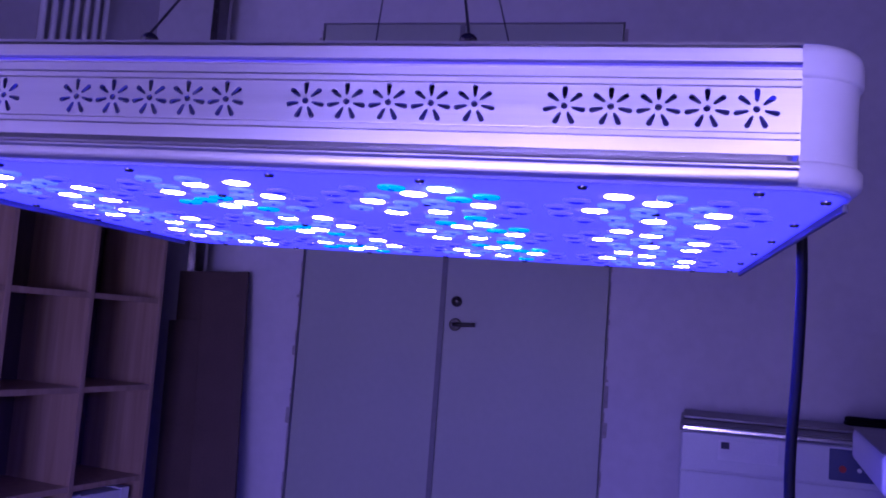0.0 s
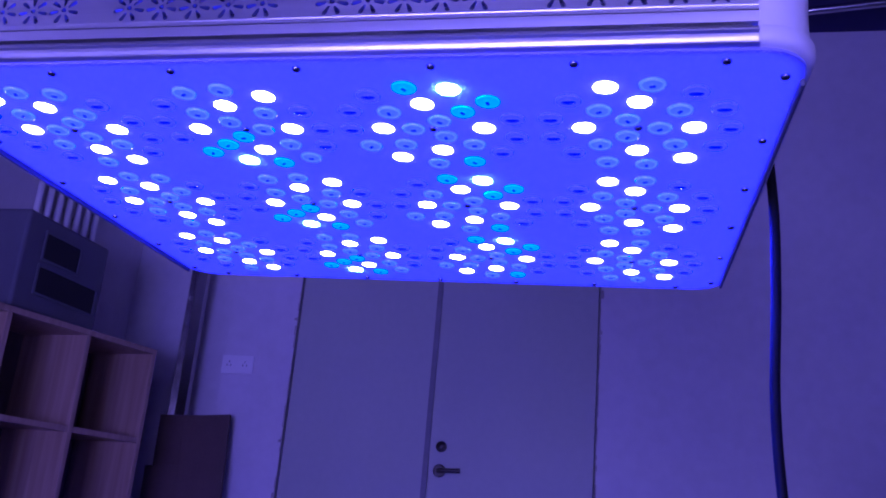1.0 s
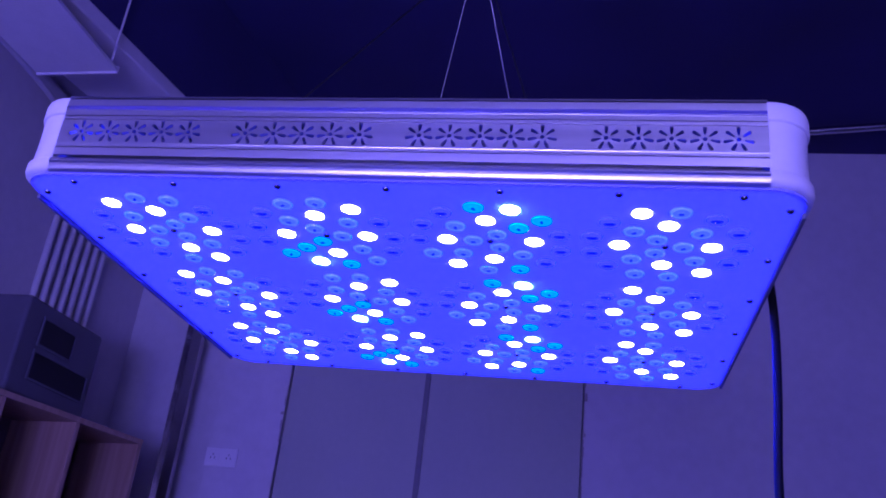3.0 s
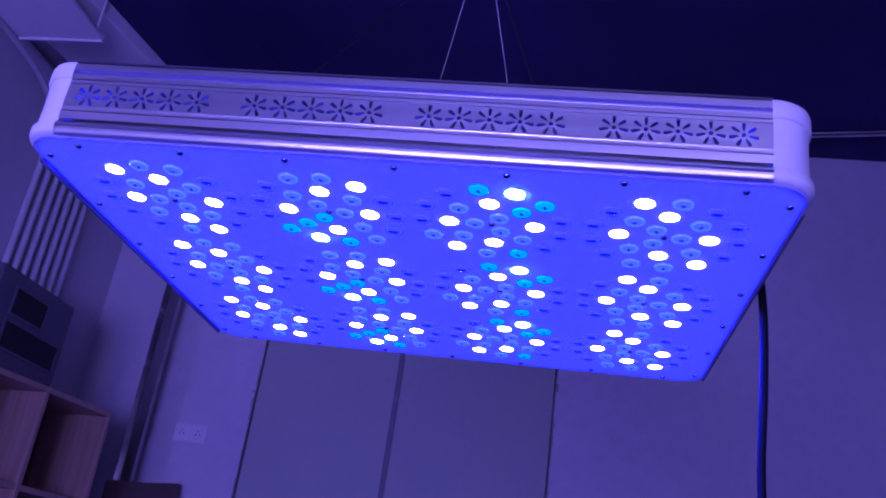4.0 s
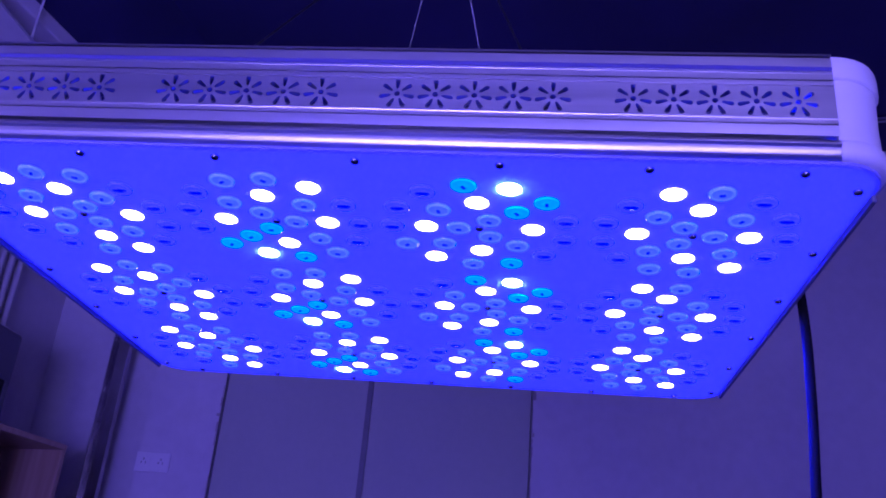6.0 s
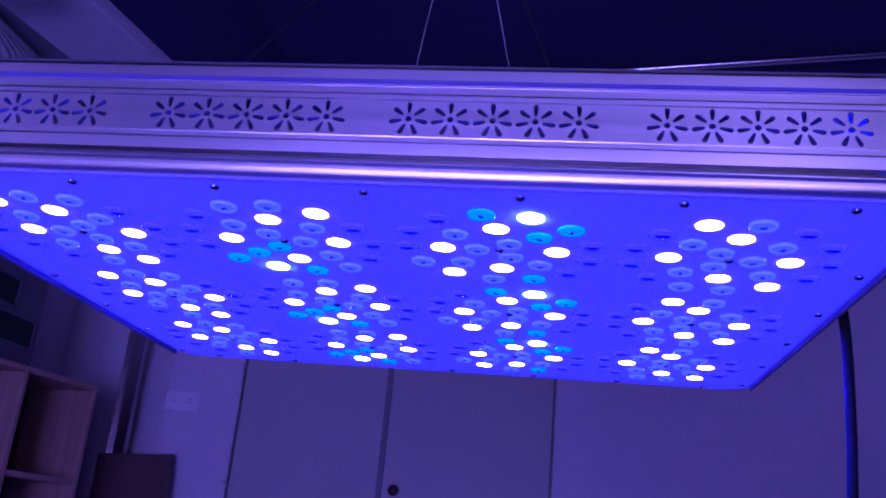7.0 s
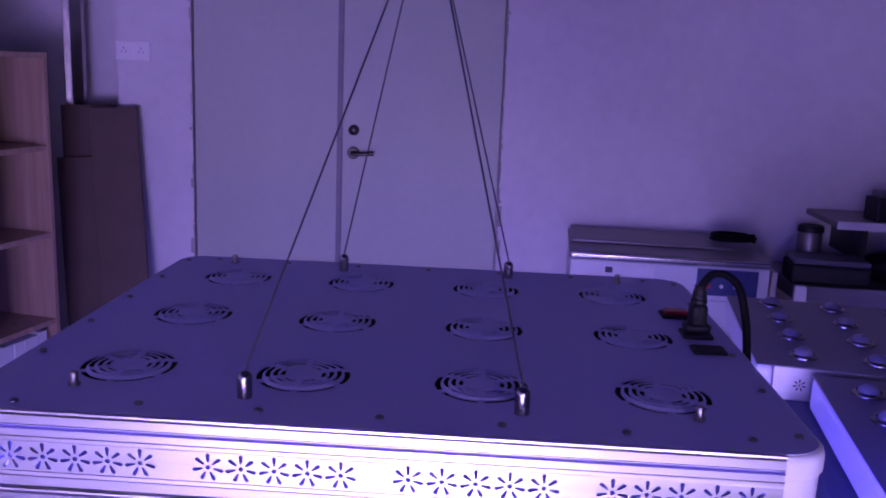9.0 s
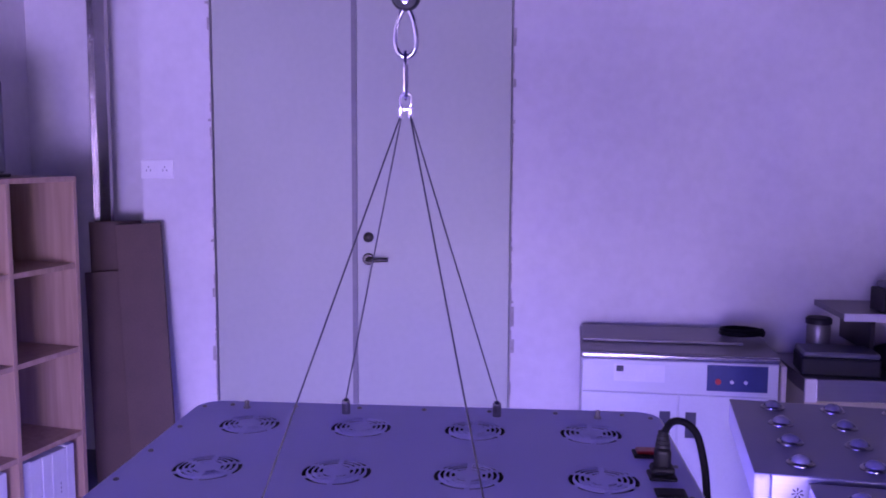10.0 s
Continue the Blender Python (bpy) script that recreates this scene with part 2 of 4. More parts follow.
def holed(loops_xy, outer, depth, to3d):
    """A sheet with holes: outer and holes as loops of 2D points; the holes get walls of that depth. to3d(x, y, d) places a point."""
    from mathutils import geometry
    pts, edges = [], []
    for lp in [outer] + loops_xy:
        s = len(pts)
        pts += [Vector(p) for p in lp]
        edges += [(s + k, s + (k + 1) % len(lp)) for k in range(len(lp))]
    vs, _, fs, _, _, fo = geometry.delaunay_2d_cdt(pts, edges, [], 1, 1e-7)
    bm = bmesh.new()
    bv = [bm.verts.new(to3d(v[0], v[1], 0.0)) for v in vs]

    def inside(p, lp):
        c = False
        for k in range(len(lp)):
            (x1, y1), (x2, y2) = lp[k - 1], lp[k]
            if (y1 > p[1]) != (y2 > p[1]) and p[0] < (x2 - x1) * (p[1] - y1) / (y2 - y1) + x1:
                c = not c
        return c
    for f in fs:
        cx = sum(vs[k][0] for k in f) / len(f)
        cy = sum(vs[k][1] for k in f) / len(f)
        if not any(inside((cx, cy), lp) for lp in loops_xy):
            bm.faces.new([bv[k] for k in f])
    for lp in loops_xy:
        a = [bm.verts.new(to3d(x, y, 0.0)) for x, y in lp]
        b = [bm.verts.new(to3d(x, y, depth)) for x, y in lp]
        for k in range(len(lp)):
            k2 = (k + 1) % len(lp)
            bm.faces.new((a[k], a[k2], b[k2], b[k]))
    return bm


def merge(target, source, m=None):
    """Adds a copy of a bmesh to another."""
    vm = {}
    for v in source.verts:
        vm[v] = target.verts.new(m @ v.co if m is not None else v.co)
    for f in source.faces:
        target.faces.new([vm[v] for v in f.verts])


def rounded_rect(hx, hy, r, seg=6):
    out = []
    for cx, cy, a0 in ((hx - r, hy - r, 0), (-hx + r, hy - r, 90), (-hx + r, -hy + r, 180), (hx - r, -hy + r, 270)):
        for k in range(seg + 1):
            a = radians(a0 + 90 * k / seg)
            out.append((cx + r * math.cos(a), cy + r * math.sin(a)))
    return out


# ---------------------------------------------------------------- the room
X_WEST, X_EAST, Y_SOUTH, Y_NORTH, Y_ALCOVE, TOP = -1.90, 2.60, -3.60, 2.525, 2.78, 2.80
DOOR_X0, DOOR_X1, DOOR_SEAM, DOOR_H = -0.988, 0.211, -0.406, 2.17
PILLAR_X = -1.285
FLOOR_Z = 0.07


def structure(name, bm, material, label, category):
    ob = part(name, bm, material)
    return tagged(ob, label, category, kind="structure")


structure("floor", boxed(-2.3, -3.9, -0.12, 2.9, 3.1, FLOOR_Z), FLOOR, "dark grey painted concrete floor", "floor")
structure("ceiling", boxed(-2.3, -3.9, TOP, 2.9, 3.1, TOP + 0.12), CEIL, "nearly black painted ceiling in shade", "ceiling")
bm = bmesh.new()
box(bm, PILLAR_X, Y_NORTH, 0, DOOR_X0 - 0.004, Y_NORTH + 0.30, TOP)
box(bm, DOOR_X1 + 0.004, Y_NORTH, 0, X_EAST + 0.2, Y_NORTH + 0.30, TOP)
box(bm, DOOR_X0 - 0.004, Y_NORTH, DOOR_H + 0.004, DOOR_X1 + 0.004, Y_NORTH + 0.30, TOP)
structure("wall_north", bm, WALL, "white painted wall round the grey double door", "wall")
structure("wall_alcove", boxed(X_WEST - 0.2, Y_ALCOVE, 0, PILLAR_X, Y_ALCOVE + 0.2, TOP), WALL, "white painted back wall of the corner recess", "wall")
structure("wall_west", boxed(X_WEST - 0.2, Y_SOUTH, 0, X_WEST, Y_ALCOVE, TOP), WALL, "white painted side wall behind the shelf", "wall")
structure("wall_east", boxed(X_EAST, Y_SOUTH, 0, X_EAST + 0.2, Y_NORTH, TOP), WALL, "plain white painted side wall", "wall")
structure("wall_south", boxed(X_WEST - 0.2, Y_SOUTH - 0.2, 0, X_EAST + 0.2, Y_SOUTH, TOP), WALL, "plain white painted wall at the room's end", "wall")
bm = bmesh.new()
box(bm, -0.295, -4.2, 0.0, 0.0, 0.0, 0.05, bevel=0.006)
for v in bm.verts:
    v.co.y = min(v.co.y, 0.002 - 0.1673 * v.co.x)
beam = structure("ceiling_beam", bm, WALL, "white painted beam running slantwise under the ceiling", "beam")
beam.matrix_basis = pose(-0.945, 2.515, 2.29, 0, 0, -9.5)
# Dark upper part added so the beam's outline fits the camera's view.
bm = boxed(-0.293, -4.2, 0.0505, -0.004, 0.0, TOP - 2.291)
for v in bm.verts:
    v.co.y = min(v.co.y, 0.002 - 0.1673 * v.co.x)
part("upper_side", bm, CEIL, beam, "dark upper part of the beam, added to fit its outline")


# ragged plaster strips where the wall meets the door frame
def ragged_strip(x, side, seed):
    rnd = random.Random(seed)
    bm = bmesh.new()
    z, prev = FLOOR_Z + 0.02, None
    while z < DOOR_H - 0.03:
        dz = 0.008 + 0.07 * rnd.random() ** 2
        w = 0.0015 + 0.005 * rnd.random() ** 2 + (0.014 * rnd.random() if rnd.random() < 0.22 else 0)
        for zz in (z, min(z + dz, DOOR_H - 0.01)):
            ww = w * (0.9 + 0.2 * rnd.random())
            a, b = bm.verts.new((x, Y_NORTH - 0.003, zz)), bm.verts.new((x + side * ww, Y_NORTH - 0.003, zz))
            c, d = bm.verts.new((x, Y_NORTH + 0.004, zz)), bm.verts.new((x + side * ww, Y_NORTH + 0.004, zz))
            ring = (a, b, d, c)
            if prev:
                for k in range(4):
                    bm.faces.new((prev[k], prev[(k + 1) % 4], ring[(k + 1) % 4], ring[k]))
            prev = ring
        z += dz + 0.002
    bmesh.ops.recalc_face_normals(bm, faces=bm.faces)
    return bm


structure("trim", ragged_strip(DOOR_X0 - 0.002, -1, 3), PLASTER, "ragged bare plaster strip beside the door", "plaster edge")
structure("trim", ragged_strip(DOOR_X1 + 0.002, 1, 5), PLASTER, "ragged bare plaster strip beside the door", "plaster edge")


def door_leaf(name, x0, x1, label):
    ob = empty(name, pose(x0, Y_NORTH + 0.028, 0), label, "door", "double door", "structure")
    w = x1 - x0
    part("leaf", boxed(0.003, -0.020, FLOOR_Z + 0.03, w - 0.003, 0.022, DOOR_H, bevel=0.003), DOOR, ob)
    return ob


door_leaf("door_1", DOOR_X0, DOOR_SEAM, "closed grey painted narrow leaf of a double door")
d2 = door_leaf("door_2", DOOR_SEAM, DOOR_X1, "closed grey painted door leaf with a dark lever handle")
# Flat darker strip along the seam between the two leaves.
part("seam_strip", boxed(-0.018, -0.0215, FLOOR_Z + 0.032, 0.0028, -0.0203, DOOR_H - 0.004), SEAMGREY, d2, "darker strip along the leaf edge")
HX = 0.048
part("lock", lathe([(0, -0.014), (0.010, -0.014), (0.0125, -0.012), (0.020, -0.010), (0.021, -0.004), (0.021, 0)], 24), DARKMETAL, d2, "dark round door lock", True, pose(HX, -0.0205, 1.078, -90))
handle = part("door_handle", lathe([(0, -0.010), (0.020, -0.010), (0.024, -0.006), (0.024, 0)], 24), DARKMETAL, d2, "dark lever handle", True, pose(HX, -0.0205, 0.990, -90))
part("lever", tube(spline([(0, 0, -0.008), (0.0, 0, -0.035), (0.006, 0, -0.045), (0.03, 0, -0.047), (0.085, -0.003, -0.045)], 5), 0.0085, 10), DARKMETAL, handle, "", True)
door_frame = structure("door_frame", box(box(box(bmesh.new(), DOOR_X0 - 0.003, Y_NORTH + 0.052, 0, DOOR_X0 + 0.03, Y_NORTH + 0.10, DOOR_H), DOOR_X1 - 0.03, Y_NORTH + 0.052, 0, DOOR_X1 + 0.003, Y_NORTH + 0.10, DOOR_H), DOOR_X0 + 0.03, Y_NORTH + 0.052, DOOR_H - 0.03, DOOR_X1 - 0.03, Y_NORTH + 0.10, DOOR_H), DOOR, "grey door frame behind the leaves", "door frame")
# Dark panel added so the door gaps show the shade behind them.
structure("dark_panel_behind_door", boxed(DOOR_X0 - 0.003, Y_NORTH + 0.12, 0, DOOR_X1 + 0.003, Y_NORTH + 0.18, DOOR_H + 0.003), CEIL, "added dark panel for the shade behind the door", "wall")

# socket plate on the pillar
sock = empty("wall_socket", pose(-1.220, Y_NORTH, 1.345), "white double socket plate on the white wall", "socket")
part("plate", boxed(-0.068, -0.009, -0.037, 0.068, 0.0, 0.037, bevel=0.003), CAPWHITE, sock)
for sx in (-0.034, 0.034):
    part("insert", boxed(sx - 0.026, -0.0115, -0.026, sx + 0.026, -0.0092, 0.026, bevel=0.001), CAPWHITE, sock)
    for dx, dz in ((-0.008, -0.004), (0.008, -0.004), (0, 0.010)):
        part("slot", boxed(sx + dx - 0.0013, -0.0125, dz - 0.004, sx + dx + 0.0013, -0.0116, dz + 0.004), INK, sock)

# steel channel in the corner recess
bm = bmesh.new()
loop = ((-0.038, 0.0), (-0.038, -0.030), (-0.035, -0.030), (-0.035, -0.003), (0.035, -0.003), (0.035, -0.030), (0.038, -0.030), (0.038, 0.0))
low, high = [[bm.verts.new((x, y, z)) for x, y in loop] for z in (0.0, 2.60)]
for k in range(8):
    bm.faces.new((low[k], low[(k + 1) % 8], high[(k + 1) % 8], high[k]))
bm.faces.new(low)
bm.faces.new(high[::-1])
bmesh.ops.recalc_face_normals(bm, faces=bm.faces)
tagged(part("steel_channel", bm, GALV, m=pose(-1.512, 2.66, FLOOR_Z)), "tall galvanised steel channel standing in the corner", "metal channel")


# ---------------------------------------------------------------- boards leaning beside the pillar
def leaning_board(x0, x1, h, y_top, y_bottom, roll, label):
    w = x1 - x0
    tilt = math.degrees(math.atan2(y_bottom - y_top, h))
    ob = part("board", boxed(-w / 2, -0.009, 0, w / 2, 0.009, h, bevel=0.002), BOARD, m=pose((x0 + x1) / 2, 0, FLOOR_Z))
    ob.matrix_basis = pose((x0 + x1) / 2 + math.sin(radians(roll)) * h, y_bottom, FLOOR_Z + 0.002, tilt, -roll, 0)
    return tagged(ob, label, "board", "leaning boards")


leaning_board(-1.520, -1.300, 1.062, 2.530, 2.475, 2.5, "dark brown fibreboard standing behind two others")
leaning_board(-1.520, -1.290, 0.865, 2.480, 2.400, 4.0, "shorter dark brown fibreboard leaning behind the taller one")
leaning_board(-1.374, -1.186, 1.068, 2.455, 2.330, 5.2, "tall dark brown fibreboard leaning on the white wall")


# ---------------------------------------------------------------- cube shelf
LEVELS = [0.025, 0.290, 0.612, 0.925, 1.246]      # heights of the shelf boards over the floor
PITCH = 0.325


def cube_shelf(m, cols=4, depth=0.30, th=0.019):
    """Open shelf: its front lies in local y = 0, it runs along local +x."""
    ob = empty("cube_shelf", m, "oak laminate cube shelf with open compartments and white files", "shelf")
    w = cols * PITCH
    # The back panel's colour carries the shade of the compartments.
    part("back_panel", boxed(0.0, depth - 0.006, LEVELS[0], w, depth, LEVELS[-1]), OAKSHADE, ob)
    for c in range(cols + 1):
        part("upright", boxed(c * PITCH - th / 2, 0.0, 0.0, c * PITCH + th / 2, depth - 0.0065, LEVELS[-1] - th / 2 - 0.0003, bevel=0.001), OAK, ob)
    for z in LEVELS[:-1]:
        for c in range(cols):
            part("shelf_board", boxed(c * PITCH + th / 2 + 0.0003, 0.002, z - th / 2, (c + 1) * PITCH - th / 2 - 0.0003, depth - 0.0065, z + th / 2, bevel=0.001), OAK, ob)
    part("top_board", boxed(-th / 2, -0.002, LEVELS[-1] - th / 2, w + th / 2, depth, LEVELS[-1] + th / 2, bevel=0.0015), OAK, ob)
    return ob


SHELF = pose(-1.656, 0.890, FLOOR_Z, 0, 0, 78)
cube_shelf(SHELF)
rnd = random.Random(11)
for c in range(4):
    x = c * PITCH + 0.014
    while x < c * PITCH + PITCH - 0.03:
        w = 0.036 + 0.05 * rnd.random()
        if x + w > c * PITCH + PITCH - 0.012:
            break
        h = 0.222 + 0.008 * rnd.random()
        f = empty("file_box", SHELF @ pose(x, 0.010 + 0.008 * rnd.random(), LEVELS[0] + 0.010), "white paper file box standing in the cube shelf", "file box", "files in the shelf")
        part("case", boxed(0, 0, 0, w - 0.0015, 0.24, h, bevel=0.002), PAPER, f)
        if rnd.random() < 0.3:
            for k in range(3):
                part("print_bar", boxed(w / 2 - 0.0015, -0.0008, 0.06 + 0.016 * k, w / 2 + 0.0015, -0.0001, 0.070 + 0.016 * k), INK, f)
        x += w
# ---------------------------------------------------------------- box on the shelf
eb = empty("equipment_box", pose(-1.552, 2.010, FLOOR_Z + LEVELS[-1] + 0.0098, 0, 0, -2), "dark grey equipment box with two recessed windows on the shelf", "equipment box")
part("case", boxed(-0.20, -0.44, 0.012, 0.0, 0.0, 0.335, bevel=0.012, seg=3), BOXGREY, eb)
part("base", boxed(-0.19, -0.43, 0.0, 0.012, 0.006, 0.0115, bevel=0.003), BLACK, eb, "black base plate")
for z, y0, y1 in ((0.195, -0.345, -0.165), (0.080, -0.350, -0.040)):
    frame_bm = bmesh.new()
    for q in ((y0 - 0.008, z - 0.008, y1 + 0.008, z), (y0 - 0.008, z + 0.085, y1 + 0.008, z + 0.093), (y0 - 0.008, z, y0, z + 0.085), (y1, z, y1 + 0.008, z + 0.085)):
        box(frame_bm, 0.0003, q[0], q[1], 0.006, q[2], q[3])
    win = part("window", boxed(0.0003, y0, z, 0.0022, y1, z + 0.085), BLACK, eb, "dark recessed window")
    part("window_rim", frame_bm, BOXGREY, win)

# ---------------------------------------------------------------- conduits on the side wall
for k in range(7):
    y = 1.985 + 0.062 * k
    bm = tube(spline([(X_WEST + 0.022, y, 1.35), (X_WEST + 0.022, y, 2.05), (X_WEST + 0.022, y, 2.26), (X_WEST + 0.03, y - 0.04, 2.40), (X_WEST + 0.05, y - 0.16, 2.49 + 0.008 * k), (X_WEST + 0.06, y - 0.5, 2.53 + 0.004 * k), (X_WEST + 0.06, y - 1.4, 2.54 + 0.004 * k)], 5), 0.0135, 10)
    tagged(part("conduit_pipe", bm, PVC, smooth=True), "white plastic conduit pipe bent along the side wall", "conduit", "conduits over the box")

# shiny pipe under the ceiling, hung duct at the beam
bm = tube([(-0.9, 2.46, 2.770), (0.3, 2.423, 2.770), (2.55, 2.07, 2.770)], 0.016, 14)
tagged(part("ceiling_pipe", bm, STEEL, smooth=True), "bright bare steel pipe under the dark ceiling", "pipe")
ct = empty("cable_tray", pose(-1.165, 1.10, 2.200, 0, 0, -1), "white sheet metal cable tray with a lipped edge under the ceiling", "cable tray")
part("tray", boxed(-0.27, -0.62, 0.0, 0.0, -0.0045, 0.012, bevel=0.002), PVC, ct)
part("lip", boxed(-0.27, -0.004, -0.006, 0.0, 0.004, 0.020, bevel=0.002), PVC, ct)
for x in (-0.25, -0.008):
    part("hanger_rod", cyl(bmesh.new(), 0.0035, 0.0125, TOP - 2.200, 10, x, -0.03), PVC, ct)


# ---------------------------------------------------------------- strapping machine by the wall
mc = empty("packing_machine", pose(0.464, 2.045, FLOOR_Z, 0, 0, -3.5), "light grey packing machine with a worn steel top", "machine")
MW, MD, MH = 0.655, 0.455, 0.672
part("cabinet", boxed(0.0, 0.012, 0.05, MW, MD, MH - 0.024, bevel=0.004), MACHINE, mc)
part("front_panel", boxed(0.004, 0.002, MH - 0.135, MW - 0.004, 0.0115, MH - 0.026, bevel=0.002), MACHINE, mc)
for x0, x1 in ((0.004, MW / 2 - 0.003), (MW / 2 + 0.003, MW - 0.004)):
    cab_door = part("cabinet_door", boxed(x0, 0.003, 0.07, x1, 0.0115, MH - 0.141, bevel=0.002), MACHINE, mc)
    hx = x1 - 0.058 if x0 < 0.1 else x0 + 0.022
    part("grip", boxed(hx, 0.0, MH - 0.290, hx + 0.036, 0.0028, MH - 0.200, bevel=0.001), INK, cab_door, "dark recessed grip")
part("top_edge", boxed(0.0, -0.004, MH - 0.0235, MW, 0.012, MH - 0.002, bevel=0.0075, seg=4), STEEL, mc, "shiny steel edge strip")
part("table_top", boxed(-0.004, 0.0125, MH - 0.0235, MW + 0.004, MD, MH, bevel=0.003), MACHTOP, mc)
part("top_ledge", boxed(0.004, 0.17, MH + 0.0005, MW - 0.09, MD - 0.02, MH + 0.012, bevel=0.003), MACHTOP, mc)
part("corner_post", boxed(MW + 0.0045, 0.0, 0.05, MW + 0.022, 0.10, MH - 0.03, bevel=0.003), CREAM, mc)
part("name_label", boxed(0.110, 0.0005, MH - 0.100, 0.280, 0.0019, MH - 0.040), PAPER, mc, "white name label")
part("label_mark", boxed(0.118, -0.0003, MH - 0.066, 0.142, 0.0004, MH - 0.046), INK, mc)
cp = part("control_panel", boxed(0.419, -0.002, MH - 0.122, 0.617, 0.0019, MH - 0.032, bevel=0.002), BLUEPANEL, mc, "dark blue control panel")
for k, mt in enumerate((RED, PVC, PVC)):
    part("button", cyl(bmesh.new(), 0.010 if k == 0 else 0.006, 0.0, 0.006, 14), mt, cp, "", True, pose(0.455 + 0.045 * k, -0.002, MH - 0.088, 90))
for x in (0.03, MW - 0.03):
    for y in (0.04, MD - 0.03):
        part("foot", cyl(bmesh.new(), 0.018, 0.0, 0.05, 14, x, y), BLACK, mc)

# ---------------------------------------------------------------- workbench in the corner with small things
wb = empty("workbench", pose(1.235, 2.095, FLOOR_Z - 0.048), "cream workbench with a metal front edge", "workbench")
part("top", boxed(0, 0.012, 0.575, 1.0, 0.425, 0.625, bevel=0.002), MACHTOP, wb)
part("front_edge", boxed(0.032, -0.004, 0.552, 1.0, 0.0115, 0.627, bevel=0.002), ALU, wb, "aluminium front edge")
part("end_plate", boxed(-0.006, -0.006, 0.548, 0.0315, 0.0115, 0.630, bevel=0.002), PVC, wb)
part("side_panel", boxed(0, 0.02, 0.048, 0.02, 0.42, 0.5745), CREAM, wb)
part("side_panel", boxed(0.98, 0.02, 0.048, 1.0, 0.42, 0.5745), CREAM, wb)
part("back_board", boxed(0.021, 0.40, 0.048, 0.979, 0.42, 0.5745), CREAM, wb)
jar = empty("metal_jar", pose(1.35, 2.35, FLOOR_Z + 0.5775), "dull metal jar with a dark lid on the workbench", "jar")
part("jar_body", lathe([(0, 0), (0.038, 0), (0.042, 0.006), (0.042, 0.140), (0.038, 0.150), (0, 0.150)], 24), MACHTOP, jar, "", True)
part("lid", lathe([(0, 0.1505), (0.046, 0.1505), (0.046, 0.168), (0.040, 0.174), (0, 0.174)], 24), BLACK, jar, "dark lid", True)
tb = empty("tool_case", pose(1.235, 2.155, FLOOR_Z + 0.5775, 0, 0, -6), "dark tool case lying on the workbench", "case")
part("case", boxed(0, 0, 0, 0.26, 0.16, 0.065, bevel=0.008), BLACK, tb)
part("case_lid", boxed(0.003, 0.003, 0.0655, 0.257, 0.157, 0.085, bevel=0.008), BOXGREY, tb)
tagged(part("cable_coil", tube([(0.075 * math.cos(a * 0.5), 0.055 * math.sin(a * 0.5), 0.009 + 0.0010 * a) for a in range(25)], 0.008, 8), RUBBER, m=pose(1.055, 2.27, FLOOR_Z + MH + 0.0135), smooth=True), "black coiled cable lying by the machine", "cable")
ws = empty("wall_shelf", pose(1.387, 2.305, 0.838), "small wall shelf with a white front edge", "shelf")
part("shelf_board", boxed(0, -0.10, 0, 0.7, 0.219, 0.02), MACHTOP, ws)
part("front_edge", boxed(-0.002, -0.108, -0.004, 0.702, -0.1005, 0.024, bevel=0.002), PVC, ws, "white front edge")
part("bracket", boxed(0.10, -0.08, -0.12, 0.115, 0.219, -0.0005), DARKMETAL, ws)
part("bracket", boxed(0.56, -0.08, -0.12, 0.575, 0.219, -0.0005), DARKMETAL, ws)

sb = empty("small_box", pose(1.53, 2.24, 0.8585, 0, 0, 8), "small dark box standing on the wall shelf", "box")
part("case", boxed(0, 0, 0, 0.075, 0.09, 0.085, bevel=0.006), BLACK, sb)
part("cap", boxed(0.012, 0.012, 0.0855, 0.063, 0.078, 0.108, bevel=0.008, seg=3), BOXGREY, sb)
bag_bm = bmesh.new()
bmesh.ops.create_icosphere(bag_bm, subdivisions=3, radius=1.0)
for v in bag_bm.verts:
    bump = 1 + 0.07 * math.sin(5 * v.co.x + 3 * v.co.y) + 0.05 * math.sin(9 * v.co.y + 4 * v.co.z)
    v.co = Vector((0.13 * v.co.x * bump, 0.075 * v.co.y * bump, max(0.0, 0.055 + 0.06 * v.co.z * bump)))
tagged(part("bag", bag_bm, RUBBER, m=pose(1.63, 2.25, FLOOR_Z + 0.5775), smooth=True), "crumpled black bag lying on the workbench", "bag")

# ---------------------------------------------------------------- the hanging grow light
PX, PY = 0.1275, 0.1352           # spacing of the twelve modules
HXL, HYL, THICK = 0.278, 0.222, 0.0675
COLS = [-1.5 * PX, -0.5 * PX, 0.5 * PX, 1.5 * PX]
ROWS_Y = [-PY, 0.0, PY]
PITCH_FLOWER = 0.0209
FLOWER_GROUPS = [-0.1893, -0.0626, 0.0629, 0.1882]
LAMP = pose(0.1292, -0.1516, 1.0457, 0, 0, 0.30)      # the hanging lamp's underside
DEEP, HIGH = 1.0289, 0.9427      # stretch of the lamp's depth and thickness

gl = empty("grow_light", LAMP @ Matrix.Diagonal((1, DEEP, HIGH, 1)), "silver aluminium LED grow light with white end caps, hanging switched on", "grow light")


